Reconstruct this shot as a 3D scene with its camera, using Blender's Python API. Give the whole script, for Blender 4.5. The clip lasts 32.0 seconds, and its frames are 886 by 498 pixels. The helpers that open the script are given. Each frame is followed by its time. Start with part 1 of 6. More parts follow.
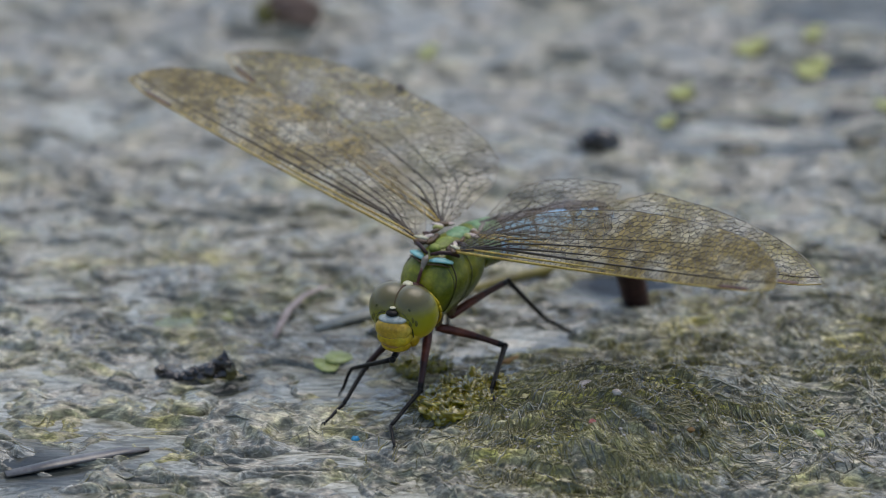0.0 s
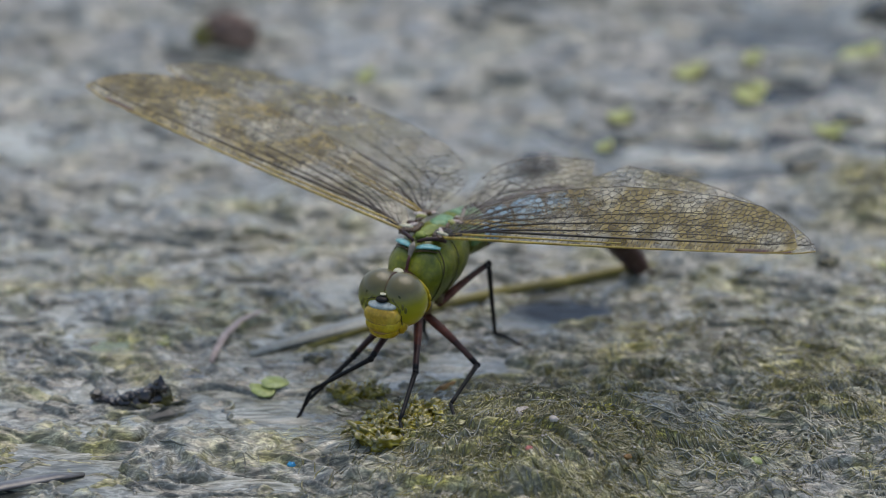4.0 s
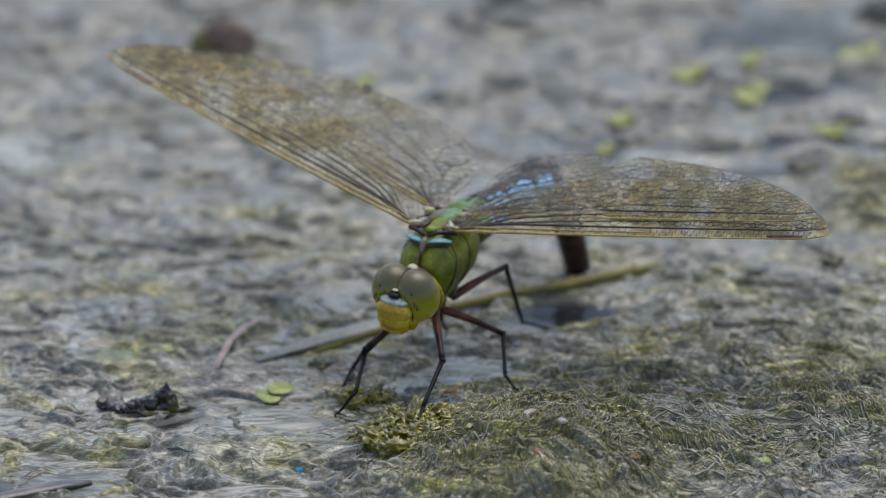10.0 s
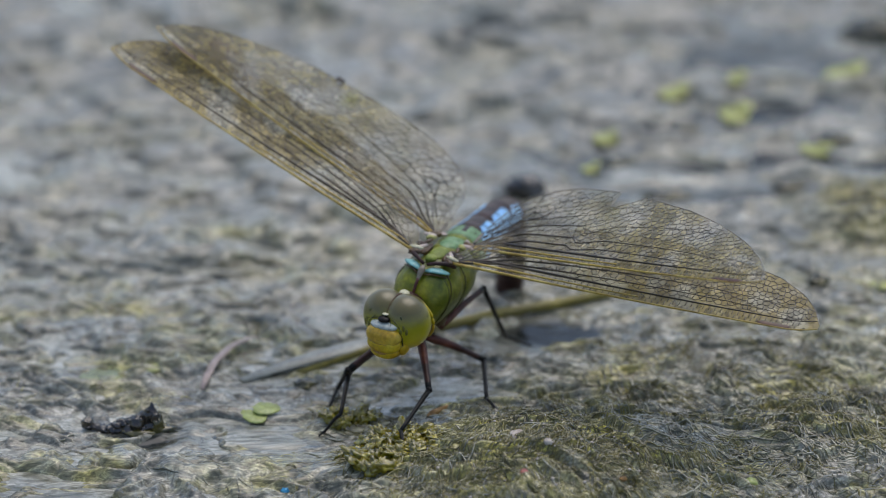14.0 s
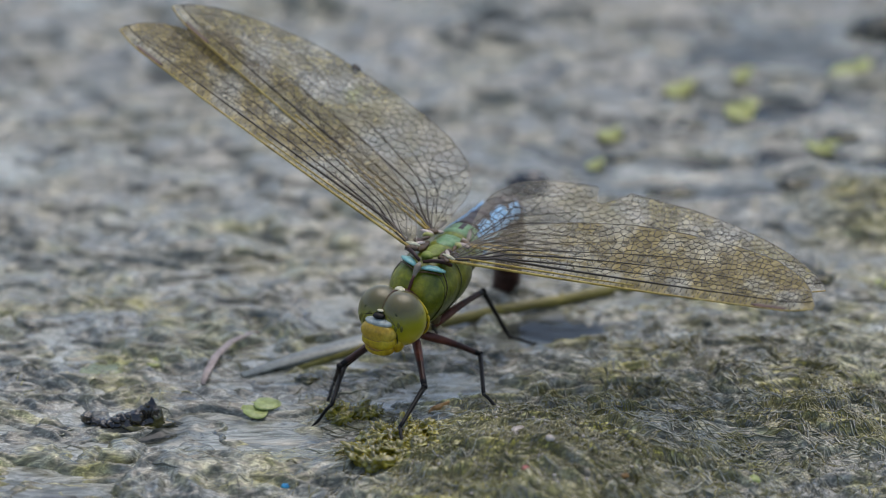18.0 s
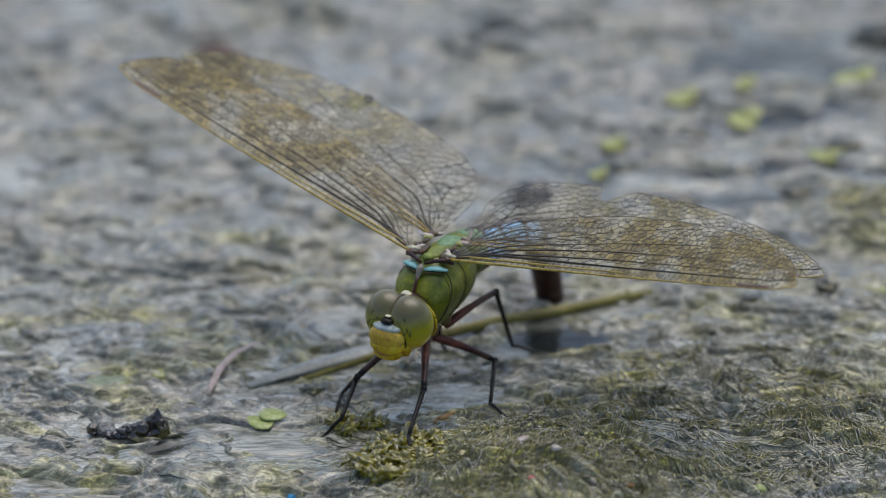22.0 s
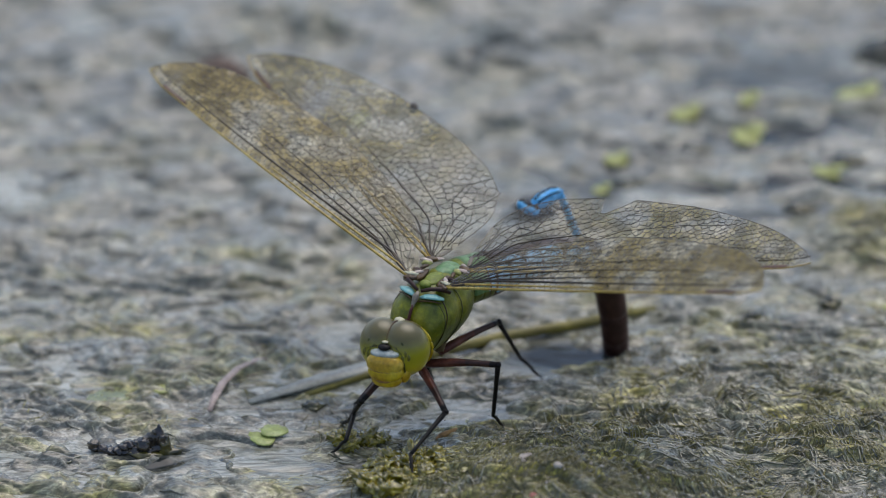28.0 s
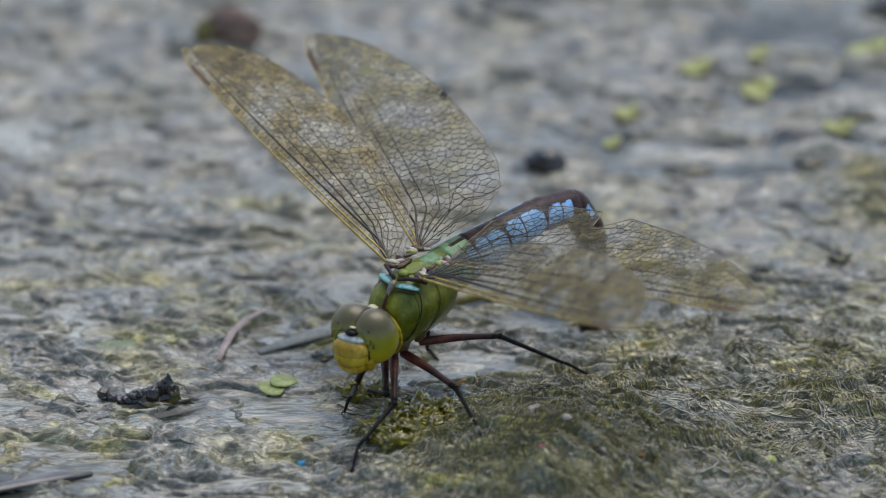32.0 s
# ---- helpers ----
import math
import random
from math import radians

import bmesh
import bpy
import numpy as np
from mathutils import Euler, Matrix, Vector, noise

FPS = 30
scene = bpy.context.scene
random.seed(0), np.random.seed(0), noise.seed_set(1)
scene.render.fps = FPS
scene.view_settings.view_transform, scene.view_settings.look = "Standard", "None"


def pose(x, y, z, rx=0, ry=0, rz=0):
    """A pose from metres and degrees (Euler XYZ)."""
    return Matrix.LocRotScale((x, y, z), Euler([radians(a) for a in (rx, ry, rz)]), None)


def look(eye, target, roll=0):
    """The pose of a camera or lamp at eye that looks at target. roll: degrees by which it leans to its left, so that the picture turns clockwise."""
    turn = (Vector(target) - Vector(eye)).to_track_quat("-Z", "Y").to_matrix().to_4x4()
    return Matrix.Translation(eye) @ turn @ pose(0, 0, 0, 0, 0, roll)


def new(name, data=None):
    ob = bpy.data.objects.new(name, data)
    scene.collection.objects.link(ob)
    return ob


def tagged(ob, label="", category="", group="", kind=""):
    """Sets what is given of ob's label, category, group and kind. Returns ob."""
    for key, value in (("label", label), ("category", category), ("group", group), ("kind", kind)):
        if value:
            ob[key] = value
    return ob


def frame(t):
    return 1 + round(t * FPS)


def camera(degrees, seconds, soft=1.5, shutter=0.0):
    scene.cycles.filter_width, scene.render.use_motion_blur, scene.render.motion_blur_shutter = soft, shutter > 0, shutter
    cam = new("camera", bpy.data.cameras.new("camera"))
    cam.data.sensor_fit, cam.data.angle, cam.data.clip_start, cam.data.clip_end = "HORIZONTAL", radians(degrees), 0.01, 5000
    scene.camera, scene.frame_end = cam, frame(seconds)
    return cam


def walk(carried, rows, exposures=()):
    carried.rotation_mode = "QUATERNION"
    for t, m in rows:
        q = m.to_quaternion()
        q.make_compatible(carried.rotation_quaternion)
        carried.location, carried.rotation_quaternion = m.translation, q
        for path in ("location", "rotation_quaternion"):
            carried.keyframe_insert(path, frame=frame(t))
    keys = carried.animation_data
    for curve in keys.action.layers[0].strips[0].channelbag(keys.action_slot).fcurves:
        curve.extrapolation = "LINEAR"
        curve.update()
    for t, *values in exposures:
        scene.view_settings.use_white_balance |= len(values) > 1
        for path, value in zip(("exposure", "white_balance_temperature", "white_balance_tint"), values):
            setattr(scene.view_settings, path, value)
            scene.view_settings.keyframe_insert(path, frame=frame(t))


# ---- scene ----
cam = camera(6.0, 32.0, 1.1, 0.0)
cam.data.dof.use_dof = True
cam.data.dof.focus_distance, cam.data.dof.aperture_fstop = 1.179, 14
SKY, SUN = 0.15, 0.9


def shot(x, y, z, yaw, pitch, roll):
    """A camera pose: yaw to the left from +y, pitch up, roll to its left, in degrees."""
    return pose(x, y, z, 0, 0, yaw) @ pose(0, 0, 0, 90 + pitch) @ pose(0, 0, 0, 0, 0, roll)


PATH = [
    (0, shot(0.01016, -1.08646, 0.5428, 0.9599, -26.019, -0.1013)),
    (0.5, shot(0.00782, -1.08632, 0.54291, 0.7923, -26.0024, 0.0928)),
    (1, shot(0.0065, -1.0857, 0.54256, 0.7302, -25.9825, 0.1069)),
    (1.5, shot(0.00906, -1.0841, 0.54384, 0.8783, -26.0887, 0.0211)),
    (2, shot(0.00834, -1.0839, 0.54378, 0.8649, -26.0823, 0.0634)),
    (2.5, shot(0.01078, -1.08243, 0.54429, 0.992, -26.0888, 0.0448)),
    (3, shot(0.01106, -1.08307, 0.54336, 0.9565, -26.0118, 0.1827)),
    (3.5, shot(0.01089, -1.08208, 0.54333, 0.6619, -25.961, 0.2729)),
    (5.5, shot(0.01127, -1.08305, 0.54576, 0.3618, -25.988, 0.2482)),
    (6, shot(0.00066, -1.08616, 0.5473, 0.0189, -25.9512, 0.3002)),
    (6.5, shot(0.00988, -1.08171, 0.54786, 0.3538, -25.9913, -0.0301)),
    (7, shot(0.00731, -1.08243, 0.54359, 0.2656, -25.5549, -0.0417)),
    (7.5, shot(0.00831, -1.08048, 0.5408, 0.3549, -25.5197, -0.226)),
    (8, shot(0.00799, -1.08227, 0.537, 0.2546, -25.4703, -0.1956)),
    (8.5, shot(0.00655, -1.08077, 0.53918, 0.0199, -25.6828, -0.1262)),
    (9, shot(0.00458, -1.08153, 0.53706, 0.158, -25.6957, -0.0937)),
    (9.5, shot(0.00237, -1.08072, 0.53884, 0.1392, -25.7898, -0.3066)),
    (10, shot(0.00333, -1.08077, 0.53939, 0.1617, -25.7964, -0.248)),
    (10.5, shot(0.00394, -1.08142, 0.53871, 0.0554, -25.7618, -0.1873)),
    (11, shot(0.00332, -1.08047, 0.54145, 0.0009, -25.8802, -0.2017)),
    (11.5, shot(0.00312, -1.08226, 0.54016, -0.095, -25.6864, -0.1608)),
    (12, shot(0.00012, -1.08138, 0.54117, -0.2154, -25.7483, -0.1096)),
    (12.5, shot(0.00098, -1.08181, 0.53975, -0.1819, -25.6825, -0.1385)),
    (13, shot(0.00032, -1.08081, 0.54053, -0.1094, -25.7309, -0.1444)),
    (13.5, shot(0.00111, -1.08021, 0.54059, -0.0262, -25.721, -0.1155)),
    (14, shot(0.00153, -1.07858, 0.54008, -0.0397, -25.7355, -0.1115)),
    (14.5, shot(0.00214, -1.07702, 0.53918, 0.0218, -25.6889, -0.1498)),
    (16.5, shot(-0.00015, -1.07434, 0.53834, -0.1353, -25.8079, 0.0633)),
    (17, shot(0.00238, -1.07497, 0.53678, 0.0805, -25.6662, 0.0792)),
    (17.5, shot(0.00317, -1.07412, 0.53619, 0.1839, -25.6596, 0.0514)),
    (18, shot(0.00366, -1.07387, 0.53564, 0.0914, -25.6736, 0.075)),
    (18.5, shot(0.00118, -1.07386, 0.53663, -0.0312, -25.6813, 0.1156)),
    (19, shot(0.00194, -1.07308, 0.53751, 0.0801, -25.7665, 0.0168)),
    (19.5, shot(0.0002, -1.07372, 0.53604, -0.0031, -25.6607, 0.1235)),
    (20, shot(0.0034, -1.07287, 0.53816, 0.2151, -25.7112, -0.1492)),
    (20.5, shot(0.00155, -1.07368, 0.5375, 0.081, -25.6513, -0.1678)),
    (21, shot(0.001, -1.07458, 0.53662, -0.1135, -25.5781, -0.0197)),
    (21.5, shot(0.00121, -1.07411, 0.53719, -0.0272, -25.6269, -0.0562)),
    (22, shot(0.00149, -1.07442, 0.53758, 0.011, -25.677, -0.0907)),
    (22.5, shot(0.00417, -1.07489, 0.53547, 0.1869, -25.6191, -0.2633)),
    (23, shot(0.00348, -1.0757, 0.53559, 0.1393, -25.6123, -0.1754)),
    (23.5, shot(0.0041, -1.07486, 0.53608, 0.0851, -25.6228, -0.1007)),
    (24, shot(0.00187, -1.07565, 0.53685, -0.0163, -25.631, -0.0935)),
    (24.5, shot(0.00108, -1.0753, 0.53648, -0.0266, -25.5896, -0.0186)),
    (25, shot(-0.00021, -1.07563, 0.53742, -0.0779, -25.5993, -0.0109)),
    (25.5, shot(0.00163, -1.07379, 0.53748, 0.0413, -25.6195, -0.0723)),
    (27.5, shot(0.00098, -1.07133, 0.53868, 0.0045, -25.715, -0.0132)),
    (28, shot(0.0021, -1.07111, 0.53792, 0.0619, -25.651, 0.0128)),
    (28.5, shot(0.00148, -1.07184, 0.53895, 0.0157, -25.7047, 0.188)),
    (29, shot(0.00321, -1.07243, 0.53816, 0.1245, -25.7191, 0.2737)),
    (29.5, shot(0.0015, -1.07243, 0.53949, 0.1091, -25.8158, 0.4539)),
    (30, shot(0.00143, -1.0723, 0.53983, 0.1568, -25.8502, 0.2851)),
    (30.5, shot(0.00106, -1.07268, 0.53942, 0.162, -25.8303, 0.2299)),
    (31, shot(0.00021, -1.07345, 0.53724, 0.0923, -25.8117, 0.412)),
    (31.5, shot(0.00018, -1.07489, 0.53479, 0.0462, -25.7608, 0.5067)),
    (32, shot(0.00096, -1.07308, 0.53757, 0.0746, -25.9245, 0.4132)),
]
walk(cam, PATH, [(0, 0.33), (32, 0.33)])


# ---- light ----
world = bpy.data.worlds.new("sky")
scene.world = world
world.use_nodes = True
wn = world.node_tree.nodes
sky = wn.new("ShaderNodeTexSky")
sky.sky_type, sky.sun_disc = "NISHITA", False
sky.sun_elevation, sky.sun_rotation = radians(72), radians(25)
sky.air_density, sky.dust_density = 1.0, 2.0
wn["Background"].inputs["Strength"].default_value = SKY
world.node_tree.links.new(sky.outputs["Color"], wn["Background"].inputs["Color"])
sun = new("sun", bpy.data.lights.new("sun", "SUN"))
sun.data.energy, sun.data.angle, sun.data.color = SUN, radians(55), (1.0, 0.965, 0.915)
sun.matrix_world = look((0, 0, 0), (-0.15, -0.3, -1.0))


# ---- materials ----
MM = 0.001


def shader(name):
    m = bpy.data.materials.new(name)
    m.use_nodes = True
    return m, m.node_tree.nodes, m.node_tree.links, m.node_tree.nodes["Principled BSDF"]


def noise_node(nodes, links, coords, scale, detail=4.0, stretch=None, rough=0.6, warp=0.0):
    n = nodes.new("ShaderNodeTexNoise")
    n.inputs["Scale"].default_value, n.inputs["Detail"].default_value = scale, detail
    n.inputs["Roughness"].default_value, n.inputs["Distortion"].default_value = rough, warp
    src = coords
    if stretch:
        mp = nodes.new("ShaderNodeMapping")
        mp.inputs["Scale"].default_value = stretch
        links.new(coords, mp.inputs["Vector"])
        src = mp.outputs["Vector"]
    links.new(src, n.inputs["Vector"])
    return n.outputs["Fac"]


def ramp_node(nodes, links, fac, stops):
    r = nodes.new("ShaderNodeValToRGB")
    els = r.color_ramp.elements
    while len(els) < len(stops):
        els.new(0.5)
    for e, (p, c) in zip(els, stops):
        e.position, e.color = p, (*c, 1.0)
    links.new(fac, r.inputs["Fac"])
    return r.outputs["Color"]


def mixed(nodes, links, fac, a, b, kind="MIX"):
    m = nodes.new("ShaderNodeMix")
    m.data_type, m.blend_type = "RGBA", kind
    if isinstance(fac, (int, float)):
        m.inputs[0].default_value = fac
    else:
        links.new(fac, m.inputs[0])
    for socket, v in ((m.inputs[6], a), (m.inputs[7], b)):
        if isinstance(v, tuple):
            socket.default_value = (*v, 1.0)
        else:
            links.new(v, socket)
    return m.outputs[2]


def bumped(nodes, links, bsdf, height, strength, distance, chain=None):
    b = nodes.new("ShaderNodeBump")
    b.inputs["Strength"].default_value, b.inputs["Distance"].default_value = strength, distance
    links.new(height, b.inputs["Height"])
    if chain:
        links.new(chain, b.inputs["Normal"])
    links.new(b.outputs["Normal"], bsdf.inputs["Normal"])
    return b.outputs["Normal"]


def surface(name, dark, mid, light, grain=2500.0, patch=350.0, rough=0.4, coat=0.0, bump=0.00005, spec=0.5, stretch=None, vary=False):
    """A plain natural surface: broad patches and fine grain in colour, fine relief."""
    m, nodes, links, bsdf = shader(name)
    co = nodes.new("ShaderNodeTexCoord").outputs["Object"]
    big = noise_node(nodes, links, co, patch, 3.0, stretch)
    fine = noise_node(nodes, links, co, grain, 4.0, stretch)
    c = ramp_node(nodes, links, big, [(0.3, dark), (0.5, mid), (0.7, light)])
    g = ramp_node(nodes, links, fine, [(0.3, (0.55, 0.55, 0.55)), (0.7, (1.25, 1.25, 1.25))])
    c = mixed(nodes, links, 0.7, c, g, "MULTIPLY")
    if vary:
        rnd = nodes.new("ShaderNodeNewGeometry").outputs["Random Per Island"]
        c = mixed(nodes, links, 1.0, c, ramp_node(nodes, links, rnd, [(0.0, (0.45, 0.47, 0.5)), (0.6, (1.0, 1.0, 1.0)), (1.0, (1.35, 1.32, 1.28))]), "MULTIPLY")
    links.new(c, bsdf.inputs["Base Color"])
    bsdf.inputs["Roughness"].default_value = rough
    bsdf.inputs["Specular IOR Level"].default_value = spec
    bsdf.inputs["Coat Weight"].default_value, bsdf.inputs["Coat Roughness"].default_value = coat, 0.12
    bumped(nodes, links, bsdf, fine, 0.6, bump)
    return m


def algae_material(name="algae"):
    m, nodes, links, bsdf = shader(name)
    co = nodes.new("ShaderNodeTexCoord").outputs["Object"]
    tuft = nodes.new("ShaderNodeAttribute")
    tuft.attribute_name = "tuft"
    wide = noise_node(nodes, links, co, 55.0, 4.0, (1, 1.4, 1), 0.62, 0.4)
    big = noise_node(nodes, links, co, 170.0, 5.0, (0.8, 1.5, 1), 0.65, 0.8)
    fine = noise_node(nodes, links, co, 800.0, 4.0, (0.5, 1.4, 1), 0.6, 1.6)
    hair = noise_node(nodes, links, co, 2000.0, 3.0, (0.4, 1.5, 1), 0.55, 2.2)
    pale = ramp_node(nodes, links, big, [(0.34, (0.062, 0.06, 0.041)), (0.5, (0.17, 0.165, 0.133)), (0.66, (0.283, 0.277, 0.236))])
    olive = ramp_node(nodes, links, big, [(0.34, (0.06, 0.052, 0.006)), (0.5, (0.25, 0.215, 0.026)), (0.68, (0.48, 0.42, 0.09))])
    add = nodes.new("ShaderNodeMath")
    add.operation, add.use_clamp = "MULTIPLY_ADD", True
    add.inputs[1].default_value, add.inputs[2].default_value = 3.2, -1.52
    links.new(wide, add.inputs[0])
    tot = nodes.new("ShaderNodeMath")
    tot.operation, tot.use_clamp = "ADD", True
    reach = nodes.new("ShaderNodeAttribute")
    reach.attribute_name = "green"
    some = nodes.new("ShaderNodeMath")
    some.operation = "MULTIPLY"
    links.new(add.outputs[0], some.inputs[0])
    links.new(reach.outputs["Fac"], some.inputs[1])
    links.new(some.outputs[0], tot.inputs[0])
    links.new(tuft.outputs["Fac"], tot.inputs[1])
    c = mixed(nodes, links, tot.outputs[0], pale, olive)
    g = ramp_node(nodes, links, fine, [(0.34, (0.4, 0.4, 0.34)), (0.5, (1.0, 1.0, 0.98)), (0.66, (1.6, 1.6, 1.56))])
    c = mixed(nodes, links, 0.85, c, g, "MULTIPLY")
    # pale wavy lines in the colour imitate highlights on the wet film
    glint_noise = noise_node(nodes, links, co, 230.0, 4.0, (0.45, 1.5, 1), 0.6, 2.6)
    glint_lines = ramp_node(nodes, links, glint_noise, [(0.36, (0.85, 0.85, 0.82)), (0.45, (1.0, 1.0, 1.0)), (0.5, (1.95, 1.95, 1.98)), (0.55, (1.0, 1.0, 1.0)), (0.66, (0.8, 0.8, 0.76))])
    c = mixed(nodes, links, reach.outputs["Fac"], c, glint_lines, "MULTIPLY")
    links.new(c, bsdf.inputs["Base Color"])
    r = ramp_node(nodes, links, fine, [(0.35, (0.1, 0.1, 0.1)), (0.65, (0.3, 0.3, 0.3))])
    links.new(r, bsdf.inputs["Roughness"])
    bsdf.inputs["IOR"].default_value = 1.5
    bsdf.inputs["Specular IOR Level"].default_value = 0.2
    bsdf.inputs["Coat Weight"].default_value, bsdf.inputs["Coat Roughness"].default_value = 1.0, 0.04
    fuzz = nodes.new("ShaderNodeAttribute")
    fuzz.attribute_name = "fuzz"
    film = nodes.new("ShaderNodeMapRange")
    film.inputs["From Min"].default_value, film.inputs["From Max"].default_value = 0.15, 1.0
    film.inputs["To Min"].default_value, film.inputs["To Max"].default_value = 0.32, 0.05
    links.new(fuzz.outputs["Fac"], film.inputs["Value"])
    links.new(film.outputs[0], bsdf.inputs["Coat Roughness"])
    high = []
    for src in (fine, hair):
        k = nodes.new("ShaderNodeMath")
        k.operation = "MULTIPLY"
        links.new(src, k.inputs[0])
        links.new(fuzz.outputs["Fac"], k.inputs[1])
        high.append(k.outputs[0])
    n1 = bumped(nodes, links, bsdf, high[0], 0.8, 0.0007)
    bumped(nodes, links, bsdf, high[1], 0.5, 0.0002, n1)
    return m


def water_material():
    m, nodes, links, bsdf = shader("pond_water")
    co = nodes.new("ShaderNodeTexCoord").outputs["Object"]
    big = noise_node(nodes, links, co, 90.0, 3.0)
    ripple = noise_node(nodes, links, co, 170.0, 2.0, (0.6, 1.3, 1), 0.5, 1.2)
    # milky film whose pale tone also stands in for reflected sky
    milky_sheen = ramp_node(nodes, links, big, [(0.35, (0.2, 0.198, 0.155)), (0.65, (0.33, 0.328, 0.28))])
    # dark clear water; below tail and clod it also paints their reflection
    deep = ramp_node(nodes, links, big, [(0.35, (0.012, 0.014, 0.012)), (0.65, (0.035, 0.042, 0.042))])
    clear = nodes.new("ShaderNodeAttribute")
    clear.attribute_name = "clear"
    # wavy sky highlights painted into the water colour; the noise also drives relief
    glint_noise = noise_node(nodes, links, co, 240.0, 4.0, (0.45, 1.5, 1), 0.6, 2.6)
    sky_glints = ramp_node(nodes, links, glint_noise, [(0.36, (0.42, 0.42, 0.33)), (0.48, (1.0, 0.99, 0.92)), (0.56, (1.75, 1.75, 1.72)), (0.63, (0.8, 0.8, 0.72))])
    milky_sheen = mixed(nodes, links, 1.0, milky_sheen, sky_glints, "MULTIPLY")
    links.new(mixed(nodes, links, clear.outputs["Fac"], milky_sheen, deep), bsdf.inputs["Base Color"])
    skin = nodes.new("ShaderNodeMapRange")
    skin.inputs["To Min"].default_value, skin.inputs["To Max"].default_value = 1.9, 1.33
    links.new(clear.outputs["Fac"], skin.inputs["Value"])
    links.new(skin.outputs[0], bsdf.inputs["IOR"])
    bsdf.inputs["Roughness"].default_value, bsdf.inputs["IOR"].default_value = 0.05, 2.1
    calm = nodes.new("ShaderNodeMapRange")
    calm.inputs["To Min"].default_value, calm.inputs["To Max"].default_value = 1.0, 0.12
    links.new(clear.outputs["Fac"], calm.inputs["Value"])
    high = []
    for src in (ripple, glint_noise):
        k = nodes.new("ShaderNodeMath")
        k.operation = "MULTIPLY"
        links.new(src, k.inputs[0])
        links.new(calm.outputs[0], k.inputs[1])
        high.append(k.outputs[0])
    n1 = bumped(nodes, links, bsdf, high[0], 0.4, 0.0014)
    bumped(nodes, links, bsdf, high[1], 0.5, 0.0005, n1)
    return m


def eye_material():
    """Compound eye: brown crown running into olive, yellow at the rim below, with fine facets."""
    m, nodes, links, bsdf = shader("compound_eye")
    co = nodes.new("ShaderNodeTexCoord").outputs["Object"]
    sep = nodes.new("ShaderNodeSeparateXYZ")
    links.new(co, sep.inputs[0])
    n = noise_node(nodes, links, co, 380.0, 3.0)
    k = nodes.new("ShaderNodeMath")
    k.operation = "MULTIPLY_ADD"
    k.inputs[1].default_value, k.inputs[2].default_value = 120.0, 0.39
    links.new(sep.outputs["Z"], k.inputs[0])
    k2 = nodes.new("ShaderNodeMath")
    k2.operation = "MULTIPLY_ADD"
    k2.inputs[1].default_value = 0.16
    links.new(n, k2.inputs[0])
    links.new(k.outputs[0], k2.inputs[2])
    c = ramp_node(nodes, links, k2.outputs[0], [(0.1, (0.55, 0.41, 0.012)), (0.36, (0.42, 0.36, 0.012)), (0.62, (0.28, 0.265, 0.012)),
                                                 (0.73, (0.15, 0.14, 0.022)), (0.83, (0.1, 0.085, 0.025)), (1.0, (0.135, 0.112, 0.045))])
    facet = nodes.new("ShaderNodeTexVoronoi")
    facet.inputs["Scale"].default_value = 9000.0
    links.new(co, facet.inputs["Vector"])
    spots = nodes.new("ShaderNodeTexVoronoi")
    spots.inputs["Scale"].default_value = 480.0
    links.new(co, spots.inputs["Vector"])
    sp = ramp_node(nodes, links, spots.outputs["Distance"], [(0.06, (0.4, 0.4, 0.3)), (0.13, (1, 1, 1))])
    rear = nodes.new("ShaderNodeMapRange")
    rear.inputs["From Min"].default_value, rear.inputs["From Max"].default_value = -0.0007, -0.0013
    links.new(sep.outputs["X"], rear.inputs["Value"])
    side = nodes.new("ShaderNodeMapRange")
    side.inputs["From Min"].default_value, side.inputs["From Max"].default_value = 0.0026, 0.0012
    links.new(sep.outputs["Z"], side.inputs["Value"])
    both = nodes.new("ShaderNodeMath")
    both.operation = "MULTIPLY"
    links.new(rear.outputs[0], both.inputs[0])
    links.new(side.outputs[0], both.inputs[1])
    c = mixed(nodes, links, both.outputs[0], c, (0.5, 0.42, 0.03))
    links.new(mixed(nodes, links, 0.75, c, sp, "MULTIPLY"), bsdf.inputs["Base Color"])
    bsdf.inputs["Roughness"].default_value = 0.3
    bsdf.inputs["Coat Weight"].default_value, bsdf.inputs["Coat Roughness"].default_value = 0.45, 0.12
    bsdf.inputs["Specular IOR Level"].default_value = 0.35
    bumped(nodes, links, bsdf, facet.outputs["Distance"], 0.3, 0.00003)
    return m


